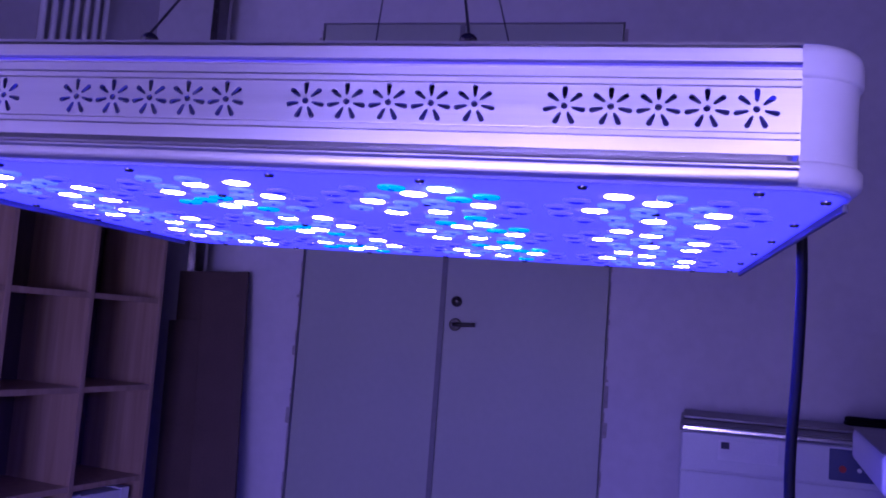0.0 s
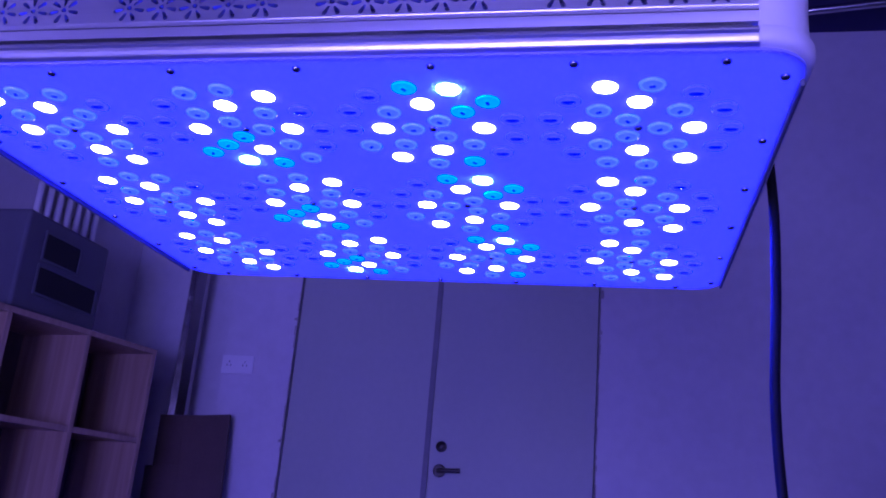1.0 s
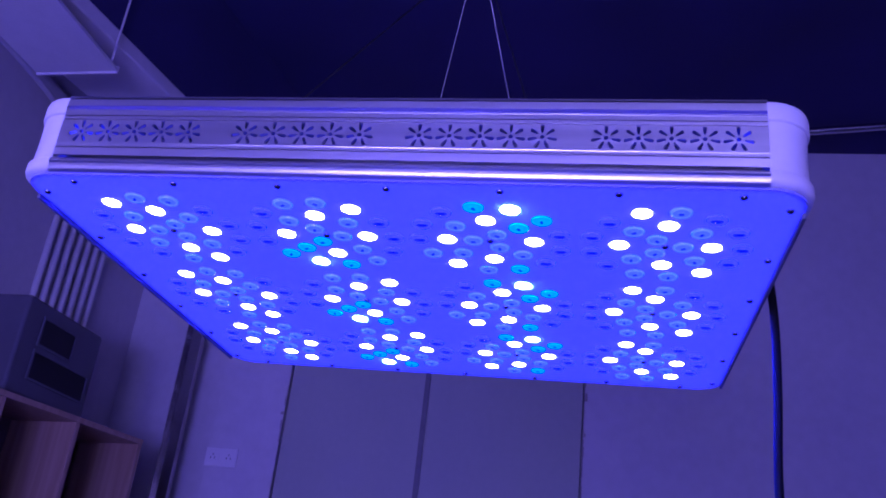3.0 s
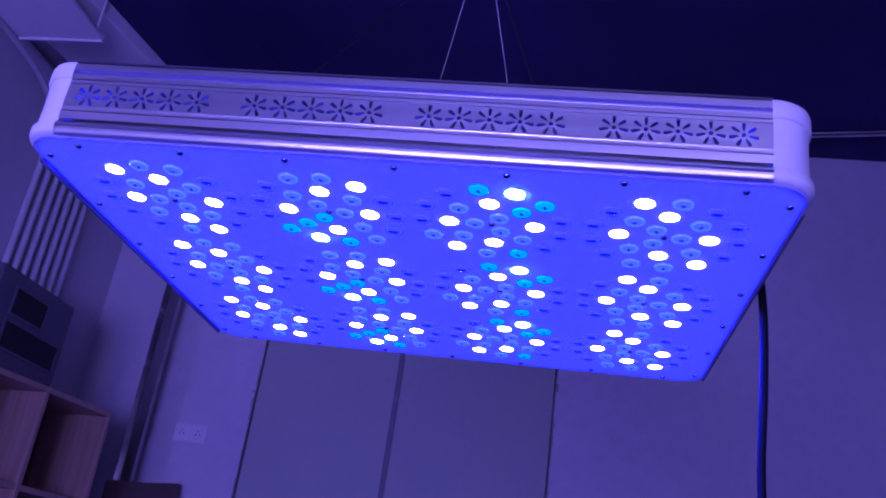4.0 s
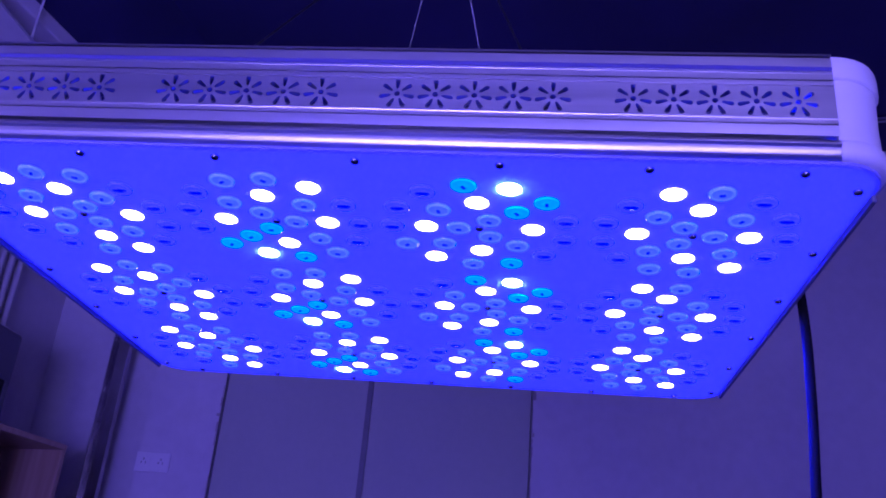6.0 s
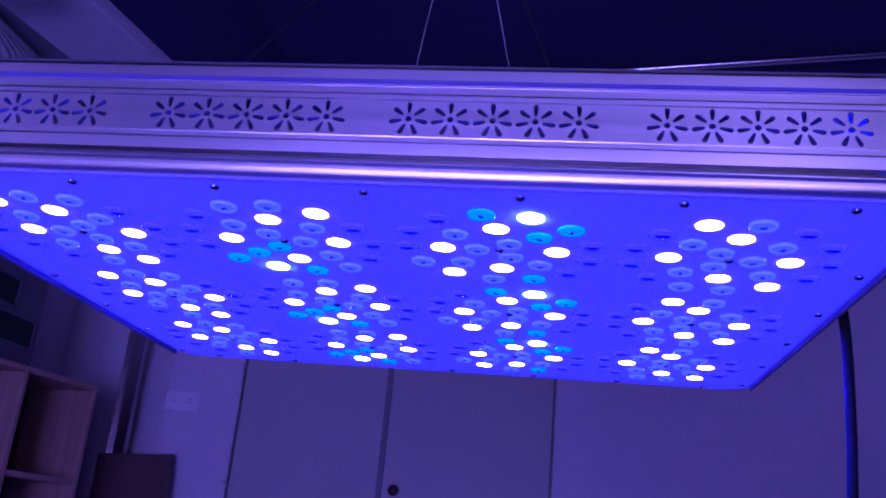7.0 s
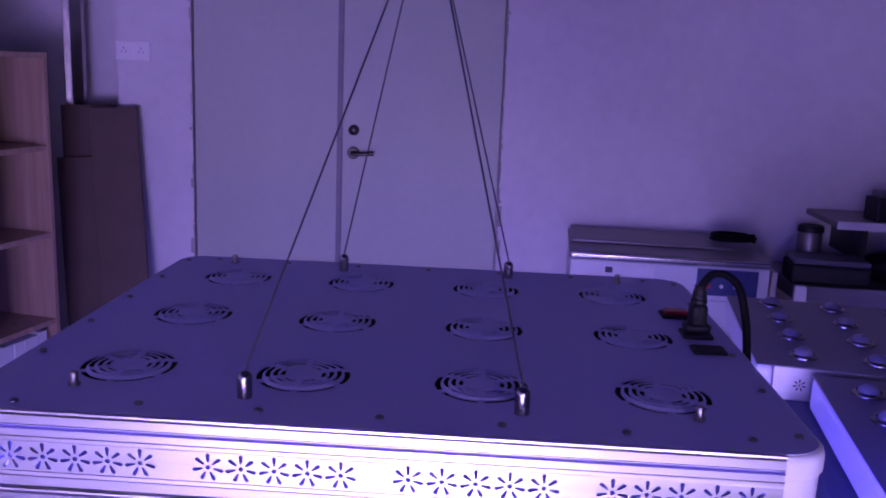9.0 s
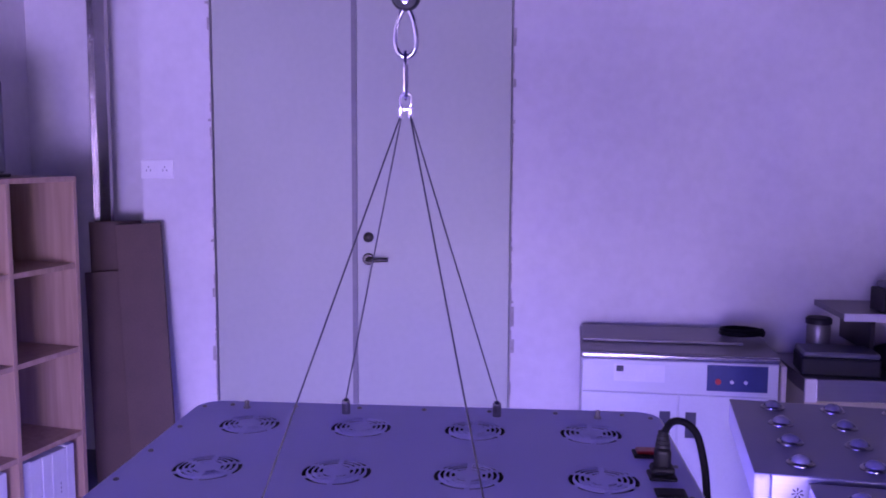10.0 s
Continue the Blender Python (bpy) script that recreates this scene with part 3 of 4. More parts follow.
def flower_loops(cx, cz, s=1.0):
    loops = [[(cx + 0.00165 * s * math.cos(2 * math.pi * k / 10), cz + 0.00165 * s * math.sin(2 * math.pi * k / 10)) for k in range(10)]]
    for p in range(7):
        a = radians(90 + 360 / 7 * p)
        d, q = (math.cos(a), math.sin(a)), (-math.sin(a), math.cos(a))
        pts = []
        r0, r1, w0, w1 = 0.0040 * s, 0.0086 * s, 0.00075 * s, 0.00135 * s
        for k in range(5):
            b = radians(-90 + 45 * k)
            pts.append((r1 + w1 * math.cos(b), w1 * math.sin(b)))
        for k in range(3):
            b = radians(90 + 90 * k)
            pts.append((r0 + w0 * math.cos(b), w0 * math.sin(b)))
        loops.append([(cx + u * d[0] + v * q[0], cz + u * d[1] + v * q[1]) for u, v in pts])
    return loops


# height and outward step of the extrusion below and above the perforated band
LOWER = [(0.0000, -0.0008), (0.0006, 0.0014), (0.0020, 0.0026), (0.0050, 0.0030), (0.0066, 0.0030), (0.0070, 0.0036), (0.0078, 0.0044), (0.0088, 0.0044), (0.0096, 0.0036), (0.0100, 0.0028), (0.0112, 0.0026), (0.0113, -0.0120), (0.0139, -0.0120), (0.0140, 0.0024), (0.0205, 0.0026), (0.0206, -0.0010), (0.0213, -0.0010), (0.0214, 0.0026), (0.0238, 0.0026), (0.0239, -0.0010), (0.0246, -0.0010), (0.0247, 0.0024)]
UPPER = [(0.0454, 0.0024), (0.0455, -0.0010), (0.0462, -0.0010), (0.0463, 0.0026), (0.0488, 0.0026), (0.0489, -0.0010), (0.0496, -0.0010), (0.0497, 0.0026), (0.0540, 0.0026), (0.0542, 0.0034), (0.0548, 0.0034), (0.0550, -0.0030), (0.0572, -0.0030), (0.0574, 0.0036), (0.0578, 0.0036), (0.0582, 0.0028), (0.0640, 0.0028), (0.0641, -0.0080), (0.0655, -0.0080), (0.0656, 0.0026), (0.0670, 0.0024), (0.0675, 0.0006)]
XE = 0.2485
CZ = (LOWER[-1][0] + UPPER[0][0]) / 2


def extrusion(parent, flip):
    """Long side of the lamp: grooved bands and the band with flower-shaped vents."""
    bm = bmesh.new()
    y0 = -HYL
    for prof in (LOWER, UPPER):
        a = [bm.verts.new((-XE, y0 - o, z)) for z, o in prof]
        b = [bm.verts.new((XE, y0 - o, z)) for z, o in prof]
        for k in range(len(prof) - 1):
            bm.faces.new((a[k], b[k], b[k + 1], a[k + 1]))
    z0, z1, yo = LOWER[-1][0], UPPER[0][0], y0 - 0.0024
    cell = holed(flower_loops(0, CZ), [(-PITCH_FLOWER / 2, z0), (PITCH_FLOWER / 2, z0), (PITCH_FLOWER / 2, z1), (-PITCH_FLOWER / 2, z1)], 0.0022, lambda x, y, d: Vector((x, yo + d, y)))
    xs = -XE
    for c in FLOWER_GROUPS:
        left, right = c - 2.5 * PITCH_FLOWER, c + 2.5 * PITCH_FLOWER
        v = [bm.verts.new(p) for p in ((xs, yo, z0), (left, yo, z0), (left, yo, z1), (xs, yo, z1))]
        bm.faces.new(v)
        for k in range(5):
            merge(bm, cell, Matrix.Translation((c + (k - 2) * PITCH_FLOWER, 0, 0)))
        xs = right
    bm.faces.new([bm.verts.new(p) for p in ((xs, yo, z0), (XE, yo, z0), (XE, yo, z1), (xs, yo, z1))])
    bmesh.ops.remove_doubles(bm, verts=bm.verts, dist=1e-6)
    cell.free()
    ob = part("side_extrusion", bm, ALU, parent, "brushed aluminium side with flower-shaped vents", 35)
    # Strip added in the groove to carry its blue reflection.
    part("groove_tint", boxed(-XE, y0 - 0.0006, 0.0551, XE, y0 + 0.0028, 0.0571), GROOVEBLUE, ob, "strip coloured like the groove's blue reflection")
    if flip:
        ob.matrix_basis = pose(0, 0, 0, 0, 0, 180)
    return ob


extrusion(gl, False)
extrusion(gl, True)
part("housing", boxed(-XE + 0.002, -HYL + 0.025, 0.0025, XE - 0.002, HYL - 0.025, 0.048), HOUSING, gl, "black housing inside")

CAP = [(0.0000, -0.0040), (0.0006, -0.0012), (0.0022, 0.0012), (0.0045, 0.0020), (0.0100, 0.0020), (0.0112, 0.0012), (0.0118, -0.0004), (0.0300, -0.0008), (0.0505, -0.0004), (0.0510, 0.0008), (0.0520, 0.0014), (0.0620, 0.0014), (0.0650, 0.0006), (0.0668, -0.0014), (0.0675, -0.0044)]


def end_cap(parent, flip):
    path = [((XE, -HYL - 0.002), (0, -1)), ((HXL - 0.030, -HYL - 0.002), (0, -1))]
    R = 0.028
    for k in range(1, 9):
        a = radians(-90 + 90 * k / 8)
        path.append(((HXL - R + R * math.cos(a), -HYL - 0.002 + R + R * math.sin(a)), (math.cos(a), math.sin(a))))
    path += [((p[0], -p[1]), (n[0], -n[1])) for p, n in reversed(path)]
    bm = bmesh.new()
    cols = [[bm.verts.new((p[0] + n[0] * o, p[1] + n[1] * o, z)) for z, o in CAP] for p, n in path]
    for a, b in zip(cols, cols[1:]):
        for k in range(len(CAP) - 1):
            bm.faces.new((a[k], b[k], b[k + 1], a[k + 1]))
    for c in (cols[0], cols[-1]):
        inner = [bm.verts.new((XE, v.co.y * 0.97, v.co.z)) for v in c]
        for k in range(len(CAP) - 1):
            bm.faces.new((c[k], c[k + 1], inner[k + 1], inner[k]))
    bmesh.ops.recalc_face_normals(bm, faces=bm.faces)
    ob = part("end_cap", bm, CAPWHITE, parent, "white plastic end cap with rounded corners", 40)
    if flip:
        ob.matrix_basis = pose(0, 0, 0, 0, 0, 180)


end_cap(gl, False)
end_cap(gl, True)

# The end cap's lip: its shade is put in as dark colour.
for sgn in (-1, 1):
    part("edge_strip", boxed(sgn * 0.2746 - 0.0013, -HYL + 0.030, -0.0060, sgn * 0.2746 + 0.0013, HYL - 0.022, -0.0017, bevel=0.0005, seg=1), HOUSING, gl, "shaded lip of the end cap, coloured dark")

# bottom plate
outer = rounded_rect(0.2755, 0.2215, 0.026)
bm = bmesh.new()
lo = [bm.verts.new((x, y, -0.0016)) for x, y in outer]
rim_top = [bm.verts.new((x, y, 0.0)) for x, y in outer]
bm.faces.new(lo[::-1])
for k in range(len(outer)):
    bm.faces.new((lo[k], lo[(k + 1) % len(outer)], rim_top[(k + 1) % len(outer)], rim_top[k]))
part("bottom_plate", bm, PLATE, gl, "white plate backlit blue by an added sheet, carrying rows of lenses")
# Glow sheet added behind the plate; it is no lamp of its own.
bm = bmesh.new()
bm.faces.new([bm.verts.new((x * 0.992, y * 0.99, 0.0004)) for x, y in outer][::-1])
part("glow_sheet", bm, PLATEGLOW, gl, "added blue glow sheet behind the plate")

# lenses: three, eight and thirteen round each module's centre
RL = 0.0073
LENS = {}
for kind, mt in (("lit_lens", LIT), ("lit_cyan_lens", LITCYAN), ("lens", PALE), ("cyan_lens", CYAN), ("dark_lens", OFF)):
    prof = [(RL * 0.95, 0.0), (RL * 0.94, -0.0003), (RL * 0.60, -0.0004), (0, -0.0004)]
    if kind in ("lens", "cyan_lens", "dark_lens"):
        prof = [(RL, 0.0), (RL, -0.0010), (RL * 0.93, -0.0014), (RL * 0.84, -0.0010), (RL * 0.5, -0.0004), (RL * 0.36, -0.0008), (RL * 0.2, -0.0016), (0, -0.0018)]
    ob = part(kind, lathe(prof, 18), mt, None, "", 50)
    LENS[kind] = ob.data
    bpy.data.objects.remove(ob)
chip_ob = part("chip", boxed(-0.0017, -0.0010, -0.0006, 0.0017, 0.0010, 0.0002, bevel=0.0003, seg=1), CHIPMAT)
CHIP = chip_ob.data
bpy.data.objects.remove(chip_ob)
chip_ob = part("chip", lathe([(0.0, -0.0009), (0.0022, -0.0008), (0.0040, -0.0003), (0.0043, 0.0)], 14), DARKCHIP, None, "", True)
for v in chip_ob.data.vertices:
    v.co.y *= 0.42
DARK_CHIP = chip_ob.data
bpy.data.objects.remove(chip_ob)
rim_ob = part("rim", lathe([(RL * 0.74, -0.0007), (RL * 0.80, -0.0013), (RL * 0.90, -0.0017), (RL * 1.0, -0.0012), (RL * 1.02, 0.0)], 18), PALERIM, None, "", 60)
RIM = rim_ob.data
bpy.data.objects.remove(rim_ob)
PLAN = {
    0: {"lit": (-124.6, 69.2), "cy": (), "pale": (-96.9, -69.2, 96.9), "cydim": (), "diag": ()},
    1: {"lit": (-55.4,), "cy": (110.8,), "pale": (-110.8, -83.1, 55.4), "cydim": (138.5, 83.1), "diag": (135,)},
    2: {"lit": (124.6,), "cy": (-69.2,), "pale": (96.9, 152.3), "cydim": (-96.9, -41.5, 69.2), "diag": (-45,)},
    3: {"lit": (-110.8, 55.4), "cy": (), "pale": (-83.1, 83.1, 110.8), "cydim": (), "diag": ()},
}


def put_lens(kind, x, y):
    ob = new(kind, LENS[kind])
    ob.parent = gl
    ob.matrix_basis = pose(x, y, -0.00165)
    if kind in ("lens", "cyan_lens", "dark_lens"):
        chip = new("chip", DARK_CHIP if kind == "dark_lens" else CHIP)
        chip.parent = ob
        chip.matrix_basis = pose(0, 0, -0.0016, 0, 0, 0 if kind == "dark_lens" else 37 * (x * 90 + y * 70))
    if kind == "lens":
        rim = new("rim", RIM)
        rim.parent = ob


SCREW_BM = lathe([(0.0026, 0.0), (0.0026, -0.0009), (0.0021, -0.0016), (0.0012, -0.0018), (0.0011, -0.0010), (0, -0.0010)], 12)
screw_ob = part("screw", SCREW_BM, SCREWDARK, gl, "", 40, pose(COLS[0], ROWS_Y[0], -0.00165))
near = lambda a, lst: any(abs((a - b + 180) % 360 - 180) < 3 for b in lst)
for ci, cx in enumerate(COLS):
    turned = 180 if ci in (0, 2) else 0
    p = PLAN[ci]
    for cy in ROWS_Y:
        if (cx, cy) != (COLS[0], ROWS_Y[0]):
            share("screw", screw_ob, gl, pose(cx, cy, -0.00165))
        for k in range(3):
            a = radians(turned + 120 * k)
            put_lens("cyan_lens" if ci == 1 and k == 1 else "lens", cx + 0.0127 * math.cos(a), cy + 0.0127 * math.sin(a))
        for k in range(8):
            a = 45 * k
            kind = "lit_lens" if k % 2 == 0 else ("cyan_lens" if near(a, p["diag"]) else "lens")
            put_lens(kind, cx + 0.0327 * math.cos(radians(a)), cy + 0.0327 * math.sin(radians(a)))
        for k in range(13):
            a = turned + 360 / 13 * k
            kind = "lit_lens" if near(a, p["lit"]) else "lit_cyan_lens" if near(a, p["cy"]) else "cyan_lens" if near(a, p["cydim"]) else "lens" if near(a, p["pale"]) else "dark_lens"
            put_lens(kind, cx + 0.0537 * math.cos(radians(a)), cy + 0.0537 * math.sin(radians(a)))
EDGE_SCREWS = [(x * 0.612 * PX, s * 0.2118) for s in (-1, 1) for x in range(-3, 4)] + [(s * 0.2655, y * 0.0390) for s in (-1, 1) for y in (-5, -3, -1, 1, 3, 5)]
for x, y in EDGE_SCREWS:
    share("screw", screw_ob, gl, pose(x, y, -0.00165))

# top plate with fan grilles
ZT = THICK
bm = bmesh.new()


def arc_slot(r0, r1, a0, a1, n=9):
    pts = [(r1 * math.cos(radians(a0 + (a1 - a0) * k / n)), r1 * math.sin(radians(a0 + (a1 - a0) * k / n))) for k in range(n + 1)]
    pts += [(r0 * math.cos(radians(a1 + (a0 - a1) * k / n)), r0 * math.sin(radians(a1 + (a0 - a1) * k / n))) for k in range(n + 1)]
    return pts


slots = []
for r0, r1 in ((0.0292, 0.0334), (0.0238, 0.0272), (0.0184, 0.0217), (0.0131, 0.0163)):
    gap = math.degrees(0.0022 / r0)
    for k in range(6):
        slots.append(arc_slot(r0, r1, -90 + 60 * k + gap, -30 + 60 * k - gap))
half = 0.036


def dome(x, y):
    """Height of the pressed grille over the plate: the two outer rings rise towards the middle, the rest is flat."""
    r = math.hypot(x, y)
    for r0, h0, r1, h1 in ((0.0325, 0.0, 0.0293, 0.0), (0.0293, 0.0, 0.0271, 0.0017), (0.0271, 0.0017, 0.0239, 0.0008), (0.0239, 0.0008, 0.0216, 0.0017), (0.0216, 0.0017, 0.0185, 0.0012)):
        if r > r0:
            return h0
        if r > r1:
            return h0 + (h1 - h0) * (r0 - r) / (r0 - r1)
    return 0.0012


grille = holed(slots, [(-half, -half), (half, -half), (half, half), (-half, half)], -0.0012, lambda x, y, d: Vector((x, y, ZT + dome(x, y) + d)))
xs = sorted([-0.2755] + [c + s * half for c in COLS for s in (-1, 1)] + [0.2755])
ys = sorted([-0.2215] + [c + s * half for c in ROWS_Y for s in (-1, 1)] + [0.2215])
RC = 0.026
for i in range(len(xs) - 1):
    for j in range(len(ys) - 1):
        if i % 2 == 1 and j % 2 == 1:
            merge(bm, grille, Matrix.Translation(((xs[i] + xs[i + 1]) / 2, (ys[j] + ys[j + 1]) / 2, 0)))
            continue
        x0, x1, y0, y1 = xs[i], xs[i + 1], ys[j], ys[j + 1]
        poly = [(x0, y0), (x1, y0), (x1, y1), (x0, y1)]
        for q, (ex, ey) in enumerate(((-1, -1), (1, -1), (1, 1), (-1, 1))):
            if poly[q] == (ex * 0.2755, ey * 0.2215):
                cx, cy = ex * (0.2755 - RC), ey * (0.2215 - RC)
                arc = [(cx + ex * RC * math.cos(radians(t)), cy + ey * RC * math.sin(radians(t))) for t in (0, 15, 30, 45, 60, 75, 90)]
                order = arc[::-1] if q in (1, 3) else arc
                poly = poly[:q] + order + poly[q + 1:]
                break
        bm.faces.new([bm.verts.new((a, b, ZT)) for a, b in poly])
bmesh.ops.remove_doubles(bm, verts=bm.verts, dist=1e-6)
bmesh.ops.recalc_face_normals(bm, faces=bm.faces)
grille.free()
rim = rounded_rect(0.2755, 0.2215, RC)
ra, rb = [bm.verts.new((x, y, ZT)) for x, y in rim], [bm.verts.new((x, y, ZT - 0.0015)) for x, y in rim]
for k in range(len(rim)):
    bm.faces.new((rb[k], rb[(k + 1) % len(rim)], ra[(k + 1) % len(rim)], ra[k]))
part("top_plate", bm, TOPPLATE, gl, "grey top plate with round fan grilles")

bm = lathe([(0, 0.010), (0.011, 0.010), (0.012, 0.008), (0.012, 0), (0, 0)], 18)
merge(bm, lathe([(0.0345, 0.0), (0.0345, 0.0252), (0.0352, 0.0252), (0.0352, -0.0001), (0, -0.0001)], 28))
blade_bm = bmesh.new()
rows = []
for r, w, d in ((0.0122, 0.0050, 0.0), (0.022, 0.0075, 0.002), (0.0318, 0.0090, 0.004)):
    rows.append([blade_bm.verts.new((r, y + d, 0.0055 + 0.0032 * y / w + h)) for y, h in ((-w, 0), (0, 0), (w, 0), (w, -0.0008), (0, -0.0008), (-w, -0.0008))])
for a, b in zip(rows, rows[1:]):
    for k in range(6):
        blade_bm.faces.new((a[k], a[(k + 1) % 6], b[(k + 1) % 6], b[k]))
blade_bm.faces.new(rows[0][::-1])
blade_bm.faces.new(rows[-1])
bmesh.ops.recalc_face_normals(blade_bm, faces=blade_bm.faces)
fan = blade = None
for cx in COLS:
    for cy in ROWS_Y:
        mm = pose(cx, cy, 0.0402, 0, 0, 17 * (cx + cy) * 40)
        if fan is None:
            fan = one = part("fan", bm, BLACK, gl, "black cooling fan at rest", 40, mm)
        else:
            one = share("fan", fan, gl, mm, "black cooling fan at rest")
        for k in range(7):
            mk = pose(0, 0, 0, 0, 0, 360 / 7 * k)
            if blade is None:
                blade = part("blade", blade_bm, BLACK, one, "", False, mk)
            else:
                share("blade", blade, one, mk)
top_screw = part("top_screw", lathe([(0.0028, 0.0), (0.0028, 0.0012), (0.0022, 0.0018), (0.0012, 0.0020), (0.0011, 0.0012), (0, 0.0012)], 12), SCREW, gl, "", 40, pose(*EDGE_SCREWS[0], ZT + 0.0002))
for x, y in EDGE_SCREWS[1:]:
    share("top_screw", top_screw, gl, pose(x * 0.998, y * 0.965 if abs(y) > 0.2 else y, ZT + 0.0002))
bolt = part("bolt", lathe([(0.0042, 0.0), (0.0042, 0.0022), (0.0028, 0.0024), (0.0028, 0.0092), (0.0024, 0.0100), (0, 0.0100)], 14), SCREW, gl, "", 40, pose(-0.211, -0.178, ZT))
for x, y in ((0.207, -0.176), (-0.213, 0.195), (0.204, 0.192)):
    share("bolt", bolt, gl, pose(x, y, ZT))
POSTS = [(-0.0930, -0.1823), (0.0907, -0.1823), (-0.0905, 0.185), (0.0870, 0.190)]
post = part("cable_gripper", lathe([(0.0050, 0.0), (0.0050, 0.0145), (0.0048, 0.0163), (0.0038, 0.0178), (0.0022, 0.0190), (0.0012, 0.0193), (0, 0.0193)], 18), GRIP, gl, "polished steel cable gripper", 40, pose(*POSTS[0], ZT))
for x, y in POSTS[1:]:
    share("cable_gripper", post, gl, pose(x, y, ZT), "polished steel cable gripper")
# switch, inlet and socket on the top plate
sw = part("rocker_switch", boxed(0.228, 0.061, ZT, 0.256, 0.083, ZT + 0.003, bevel=0.001), BLACK, gl, "black framed red rocker switch")
part("rocker", boxed(0.231, 0.064, ZT + 0.0031, 0.253, 0.080, ZT + 0.007, bevel=0.002), RED, sw, "red rocker")
part("power_inlet", boxed(0.234, 0.0, ZT, 0.260, 0.024, ZT + 0.004, bevel=0.0015), BLACK, gl)
part("power_outlet", boxed(0.234, -0.040, ZT, 0.262, -0.020, ZT + 0.003, bevel=0.0015), BLACK, gl)
part("outlet_recess", boxed(0.237, -0.0375, ZT + 0.0031, 0.259, -0.0225, ZT + 0.0036), INSIDE, gl)

# ---------------------------------------------------------------- suspension
APEX = Vector((0.003, 0.004, 0.405))
hg = empty("wire_hanger", LAMP @ pose(*APEX), "thin steel wire hanger with a ring and carabiner", "hanger")
for i, (x, y) in enumerate(POSTS):
    a = Vector((x, y * DEEP, (ZT + 0.0194) * HIGH)) - APEX
    b = Vector((0.004 * (1 if x > 0 else -1), 0.002 * (1 if y > 0 else -1), 0.0))
    part("wire", tube([a, b], 0.00078, 8), WIRE, hg, "", True)
for s in (-1, 1):
    part("ferrule", boxed(0.0045 * s - 0.0022, -0.0025, -0.004, 0.0045 * s + 0.0022, 0.0025, 0.006, bevel=0.001), ALU, hg)
part("ring", tube([(0.0055 * math.cos(a), 0.0, 0.012 + 0.008 * math.sin(a)) for a in [2 * math.pi * k / 20 for k in range(20)]], 0.0011, 8, True), STEEL, hg, "", True)


def drop_link(w_top, w_bot, h, r, seg=28):
    pts = []
    for k in range(seg):
        a = 2 * math.pi * k / seg
        z = h / 2 + h / 2 * math.sin(a)
        w = w_bot + (w_top - w_bot) * (z / h)
        pts.append((w * math.cos(a), 0, z))
    return pts


part("spring_hook", tube([(0, p[0], p[2] + 0.014) for p in drop_link(0.006, 0.007, 0.042, 0.0018)], 0.0019, 8, True), CHROME, hg, "small chrome spring hook", True)
part("carabiner", tube([(p[0], 0, p[2] + 0.0515) for p in drop_link(0.0062, 0.0125, 0.044, 0.0022)], 0.0022, 10, True), CHROME, hg, "chrome pear-shaped carabiner", True)
rp = empty("rope_ratchet", LAMP @ pose(*APEX), "black ratchet block with its lifting strap to the ceiling", "ratchet")
part("block", lathe([(0, -0.006), (0.012, -0.006), (0.0135, -0.004), (0.0135, 0.004), (0.012, 0.006), (0, 0.006)], 22), BLACK, rp, "", True, pose(0, 0, 0.106, 90))
part("rivet", lathe([(0.0035, 0.0), (0.0035, 0.001), (0, 0.0018)], 14), CHROME, rp, "bright rivet", True, pose(0, -0.0062, 0.102, 90))
part("block_body", boxed(-0.0125, -0.0055, 0.108, 0.0125, 0.0055, 0.165, bevel=0.004), BLACK, rp)
part("strap", tube([(0, 0, 0.1655), (0, 0, TOP - 1.0453 - APEX.z)], 0.003, 8), RUBBER, rp, "", True)

# ---------------------------------------------------------------- power cord
pc = empty("power_cord", LAMP @ pose(0.247, 0.012 * DEEP, (ZT + 0.0045) * HIGH), "black power cord with its plug, looping down beside the lamp", "power cord")
part("plug", boxed(-0.0078, -0.0078, 0.0, 0.0078, 0.0078, 0.0262, bevel=0.0055, seg=4), BLACK, pc)
part("plug_base", boxed(-0.0112, -0.0098, 0.0, 0.0112, 0.0098, 0.0085, bevel=0.0040, seg=3), BLACK, pc)
part("strain_relief", lathe([(0, 0.026), (0.0072, 0.026), (0.0068, 0.029), (0.0058, 0.0294), (0.0066, 0.030), (0.0062, 0.033), (0.0053, 0.0334), (0.0060, 0.034), (0.0056, 0.037), (0.0048, 0.0374), (0.005, 0.041), (0, 0.041)], 16), BLACK, pc, "", True)
part("cord", tube(spline([(0.0, 0, 0.036), (0.001, -0.001, 0.041), (0.007, -0.006, 0.052), (0.017, -0.013, 0.054), (0.027, -0.020, 0.045), (0.0325, -0.027, 0.022), (0.0350, -0.032, -0.004), (0.040, -0.036, -0.075), (0.040, -0.036, -0.14), (0.038, -0.034, -0.22), (0.044, -0.03, -0.30), (0.060, -0.02, -0.42), (0.075, 0.0, -0.55), (0.09, 0.03, -0.75), (0.11, 0.06, -0.92), (0.13, 0.10, -1.025), (0.20, 0.16, -1.039), (0.32, 0.22, -1.039)], 8), 0.0035, 10), RUBBER, pc, "", True)


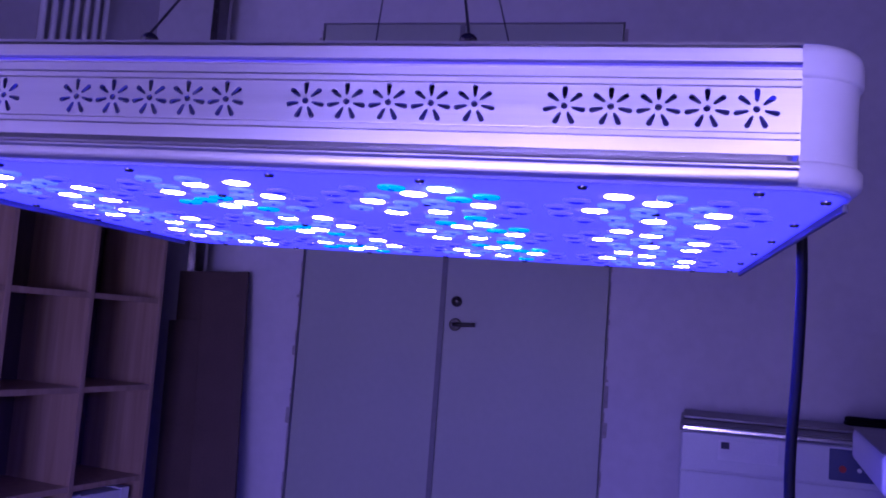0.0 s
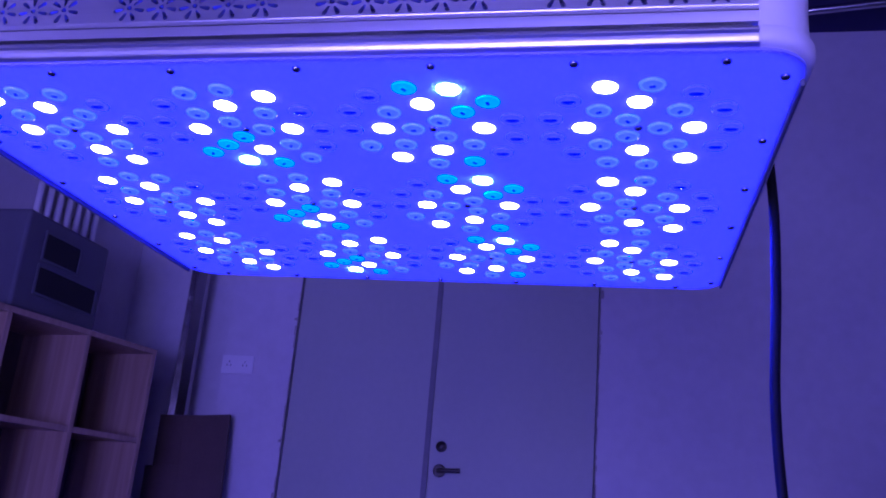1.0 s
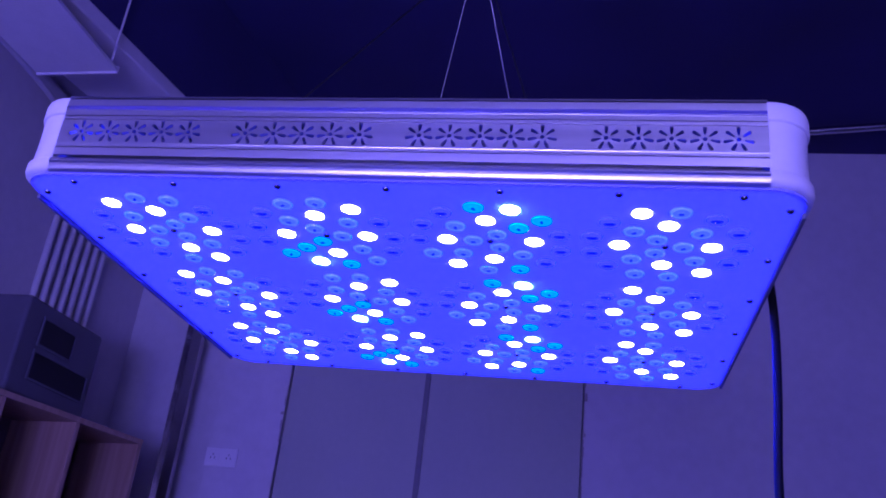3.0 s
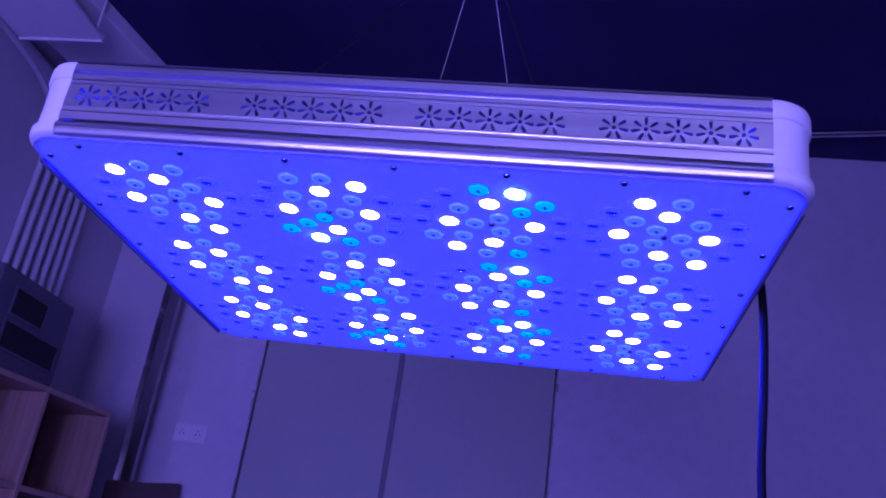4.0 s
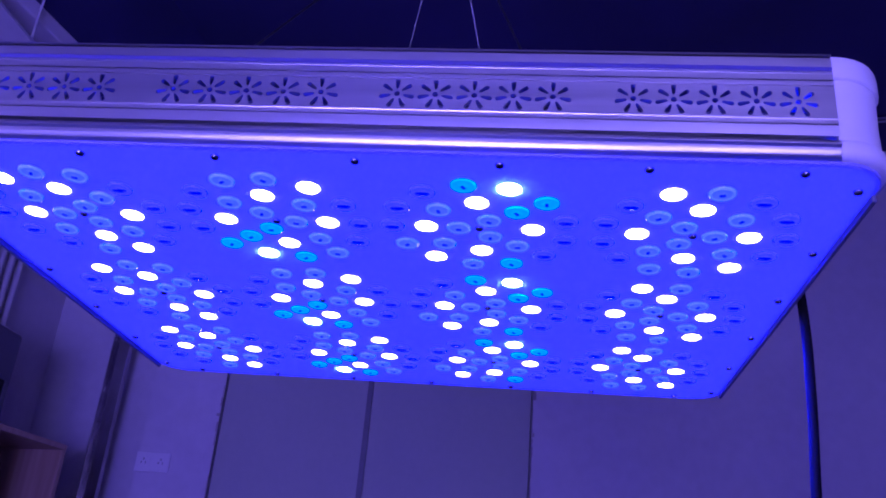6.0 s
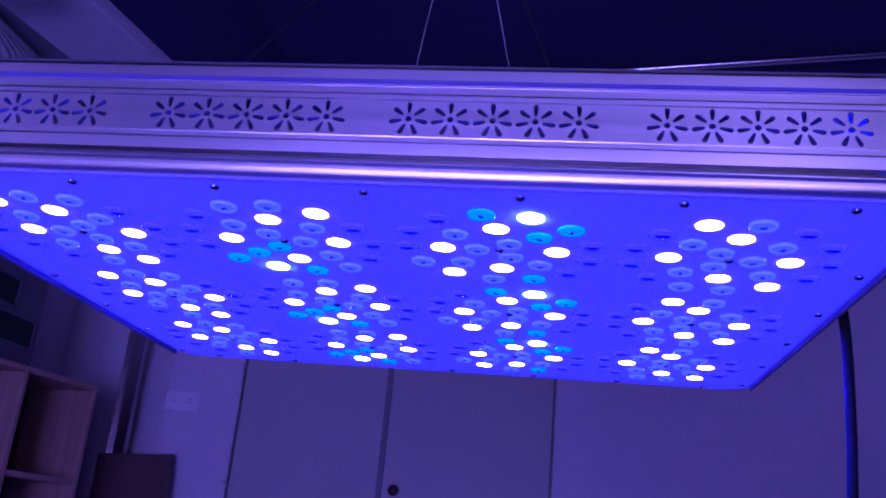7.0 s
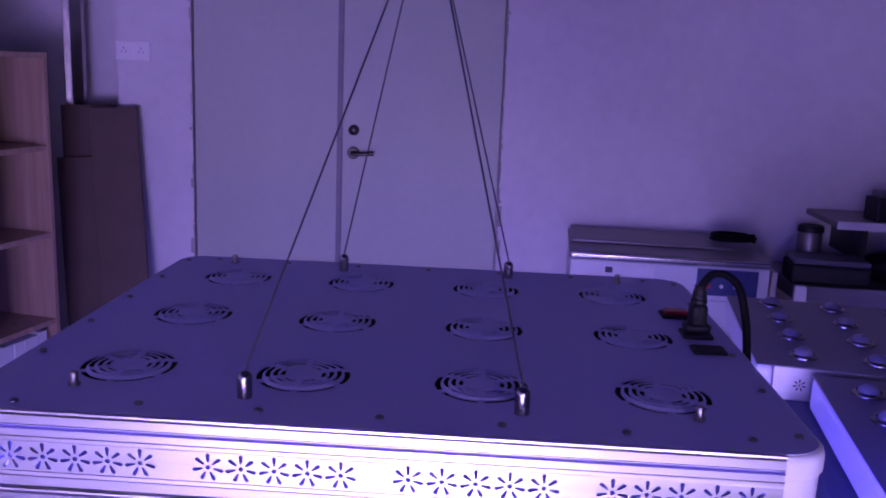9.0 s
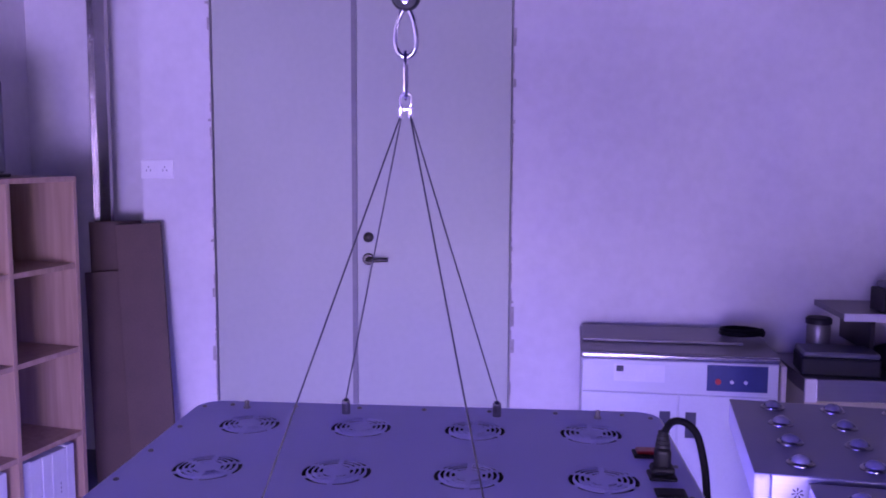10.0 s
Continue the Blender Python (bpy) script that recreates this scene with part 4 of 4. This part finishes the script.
# ---------------------------------------------------------------- two domed grow lights lying on a table
def domed_light(name, m, length, width, nx, ny, first, pitch, label):
    ob = empty(name, m, label, "grow light", "domed lights on the table")
    h = 0.062
    part("case", boxed(0.03, 0.001, 0.0, length, width, h - 0.0015, bevel=0.002), ALU, ob)
    part("end_cap", boxed(0.0, 0.0, 0.0, 0.0295, width + 0.001, h - 0.0015, bevel=0.010, seg=3), CAPWHITE, ob, "white plastic end cap")
    part("face_plate", boxed(0.0, 0.0, h - 0.001, length, width, h + 0.0008), LAMPFACE, ob)
    vent_bm = bmesh.new()
    for lp in flower_loops(0.075, 0.03, 1.1):
        vs = [vent_bm.verts.new((x, -0.0004, z)) for x, z in lp]
        vent_bm.faces.new(vs)
    part("side_vent", vent_bm, INSIDE, ob)
    dome = None
    for i in range(nx):
        for j in range(ny):
            mm = pose(first[0] + pitch[0] * i, first[1] + pitch[1] * j, h + 0.001)
            if dome is None:
                ring0 = part("lens_ring", lathe([(0.0262, 0.0), (0.0258, 0.0022), (0.0236, 0.0026), (0.0228, 0.0034), (0.0212, 0.0062), (0.0198, 0.0062), (0.0184, 0.001)], 22), GRIP, ob, "", 40, mm)
                dome = part("dome_lens", lathe([(0.0182, 0.0), (0.0178, 0.006), (0.0150, 0.0115), (0.0095, 0.0155), (0.0045, 0.0170), (0, 0.0172)], 22), DOMEMAT, ob, "clear domed lens", 60, mm)
            else:
                share("lens_ring", ring0, ob, mm)
                share("dome_lens", dome, ob, mm, "clear domed lens")
    return ob


DOMEMAT = mat("domed lens plastic", (0.22, 0.21, 0.25), 0.13, 0.3, vary=0.1, scale=30, spec=1.0)
domed_light("grow_light", pose(0.672, 0.630, 0.778, 0, 0, -8), 0.85, 0.497, 5, 4, (0.090, 0.068), (0.128, 0.126), "silver grow light with domed lenses lying face up")
domed_light("grow_light", pose(0.684, 0.092, 0.778, 0, 0, -8), 0.85, 0.497, 5, 4, (0.071, 0.068), (0.128, 0.118), "silver grow light with domed lenses lying beside another")
tab = empty("table", pose(0.645, 0.06, FLOOR_Z, 0, 0, -8), "dark topped table carrying two domed grow lights", "table")
part("table_top", boxed(0.0, 0.0, 0.675, 0.95, 1.07, 0.7075, bevel=0.003), TABLE, tab)
for x in (0.03, 0.88):
    for y in (0.04, 0.99):
        part("leg", boxed(x, y, 0.0, x + 0.035, y + 0.035, 0.6748, bevel=0.002), BLACK, tab)

# ---------------------------------------------------------------- unseen fill panels, added behind the camera to light the room
def fill_panel(m, w, h, strips, label):
    """A lit fill panel on a floor stand, added out of view; strips are (from, to, material, label) across its width."""
    ob = empty("fill_panel", m, label, "lamp", "lit panel lamps")
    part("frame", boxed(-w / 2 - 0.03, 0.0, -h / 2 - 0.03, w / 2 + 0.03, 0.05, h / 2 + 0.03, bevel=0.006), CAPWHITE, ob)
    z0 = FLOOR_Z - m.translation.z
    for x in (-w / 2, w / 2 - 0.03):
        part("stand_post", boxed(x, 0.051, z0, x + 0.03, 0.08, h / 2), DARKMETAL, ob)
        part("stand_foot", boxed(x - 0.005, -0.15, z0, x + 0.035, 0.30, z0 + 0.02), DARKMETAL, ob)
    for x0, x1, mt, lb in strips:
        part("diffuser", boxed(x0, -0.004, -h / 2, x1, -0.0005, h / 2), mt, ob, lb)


fill_panel(pose(0.60, -1.96, 1.14, 0, 0, 232), 0.52, 0.66, ((-0.26, 0.05, FILL_A, "lit pinkish diffuser"), (0.07, 0.26, BLUE_A, "lit blue diffuser")), "added pinkish white and blue fill panel on a stand")
fill_panel(pose(-0.20, -2.84, 0.66, 0, 0, 219), 1.32, 0.78, ((-0.66, -0.21, FILL_B, "lit pinkish diffuser"), (-0.19, 0.19, BLUE_B, "lit blue diffuser"), (0.21, 0.66, FILL_B, "lit pinkish diffuser")), "added wide pinkish white fill panel with a blue middle")
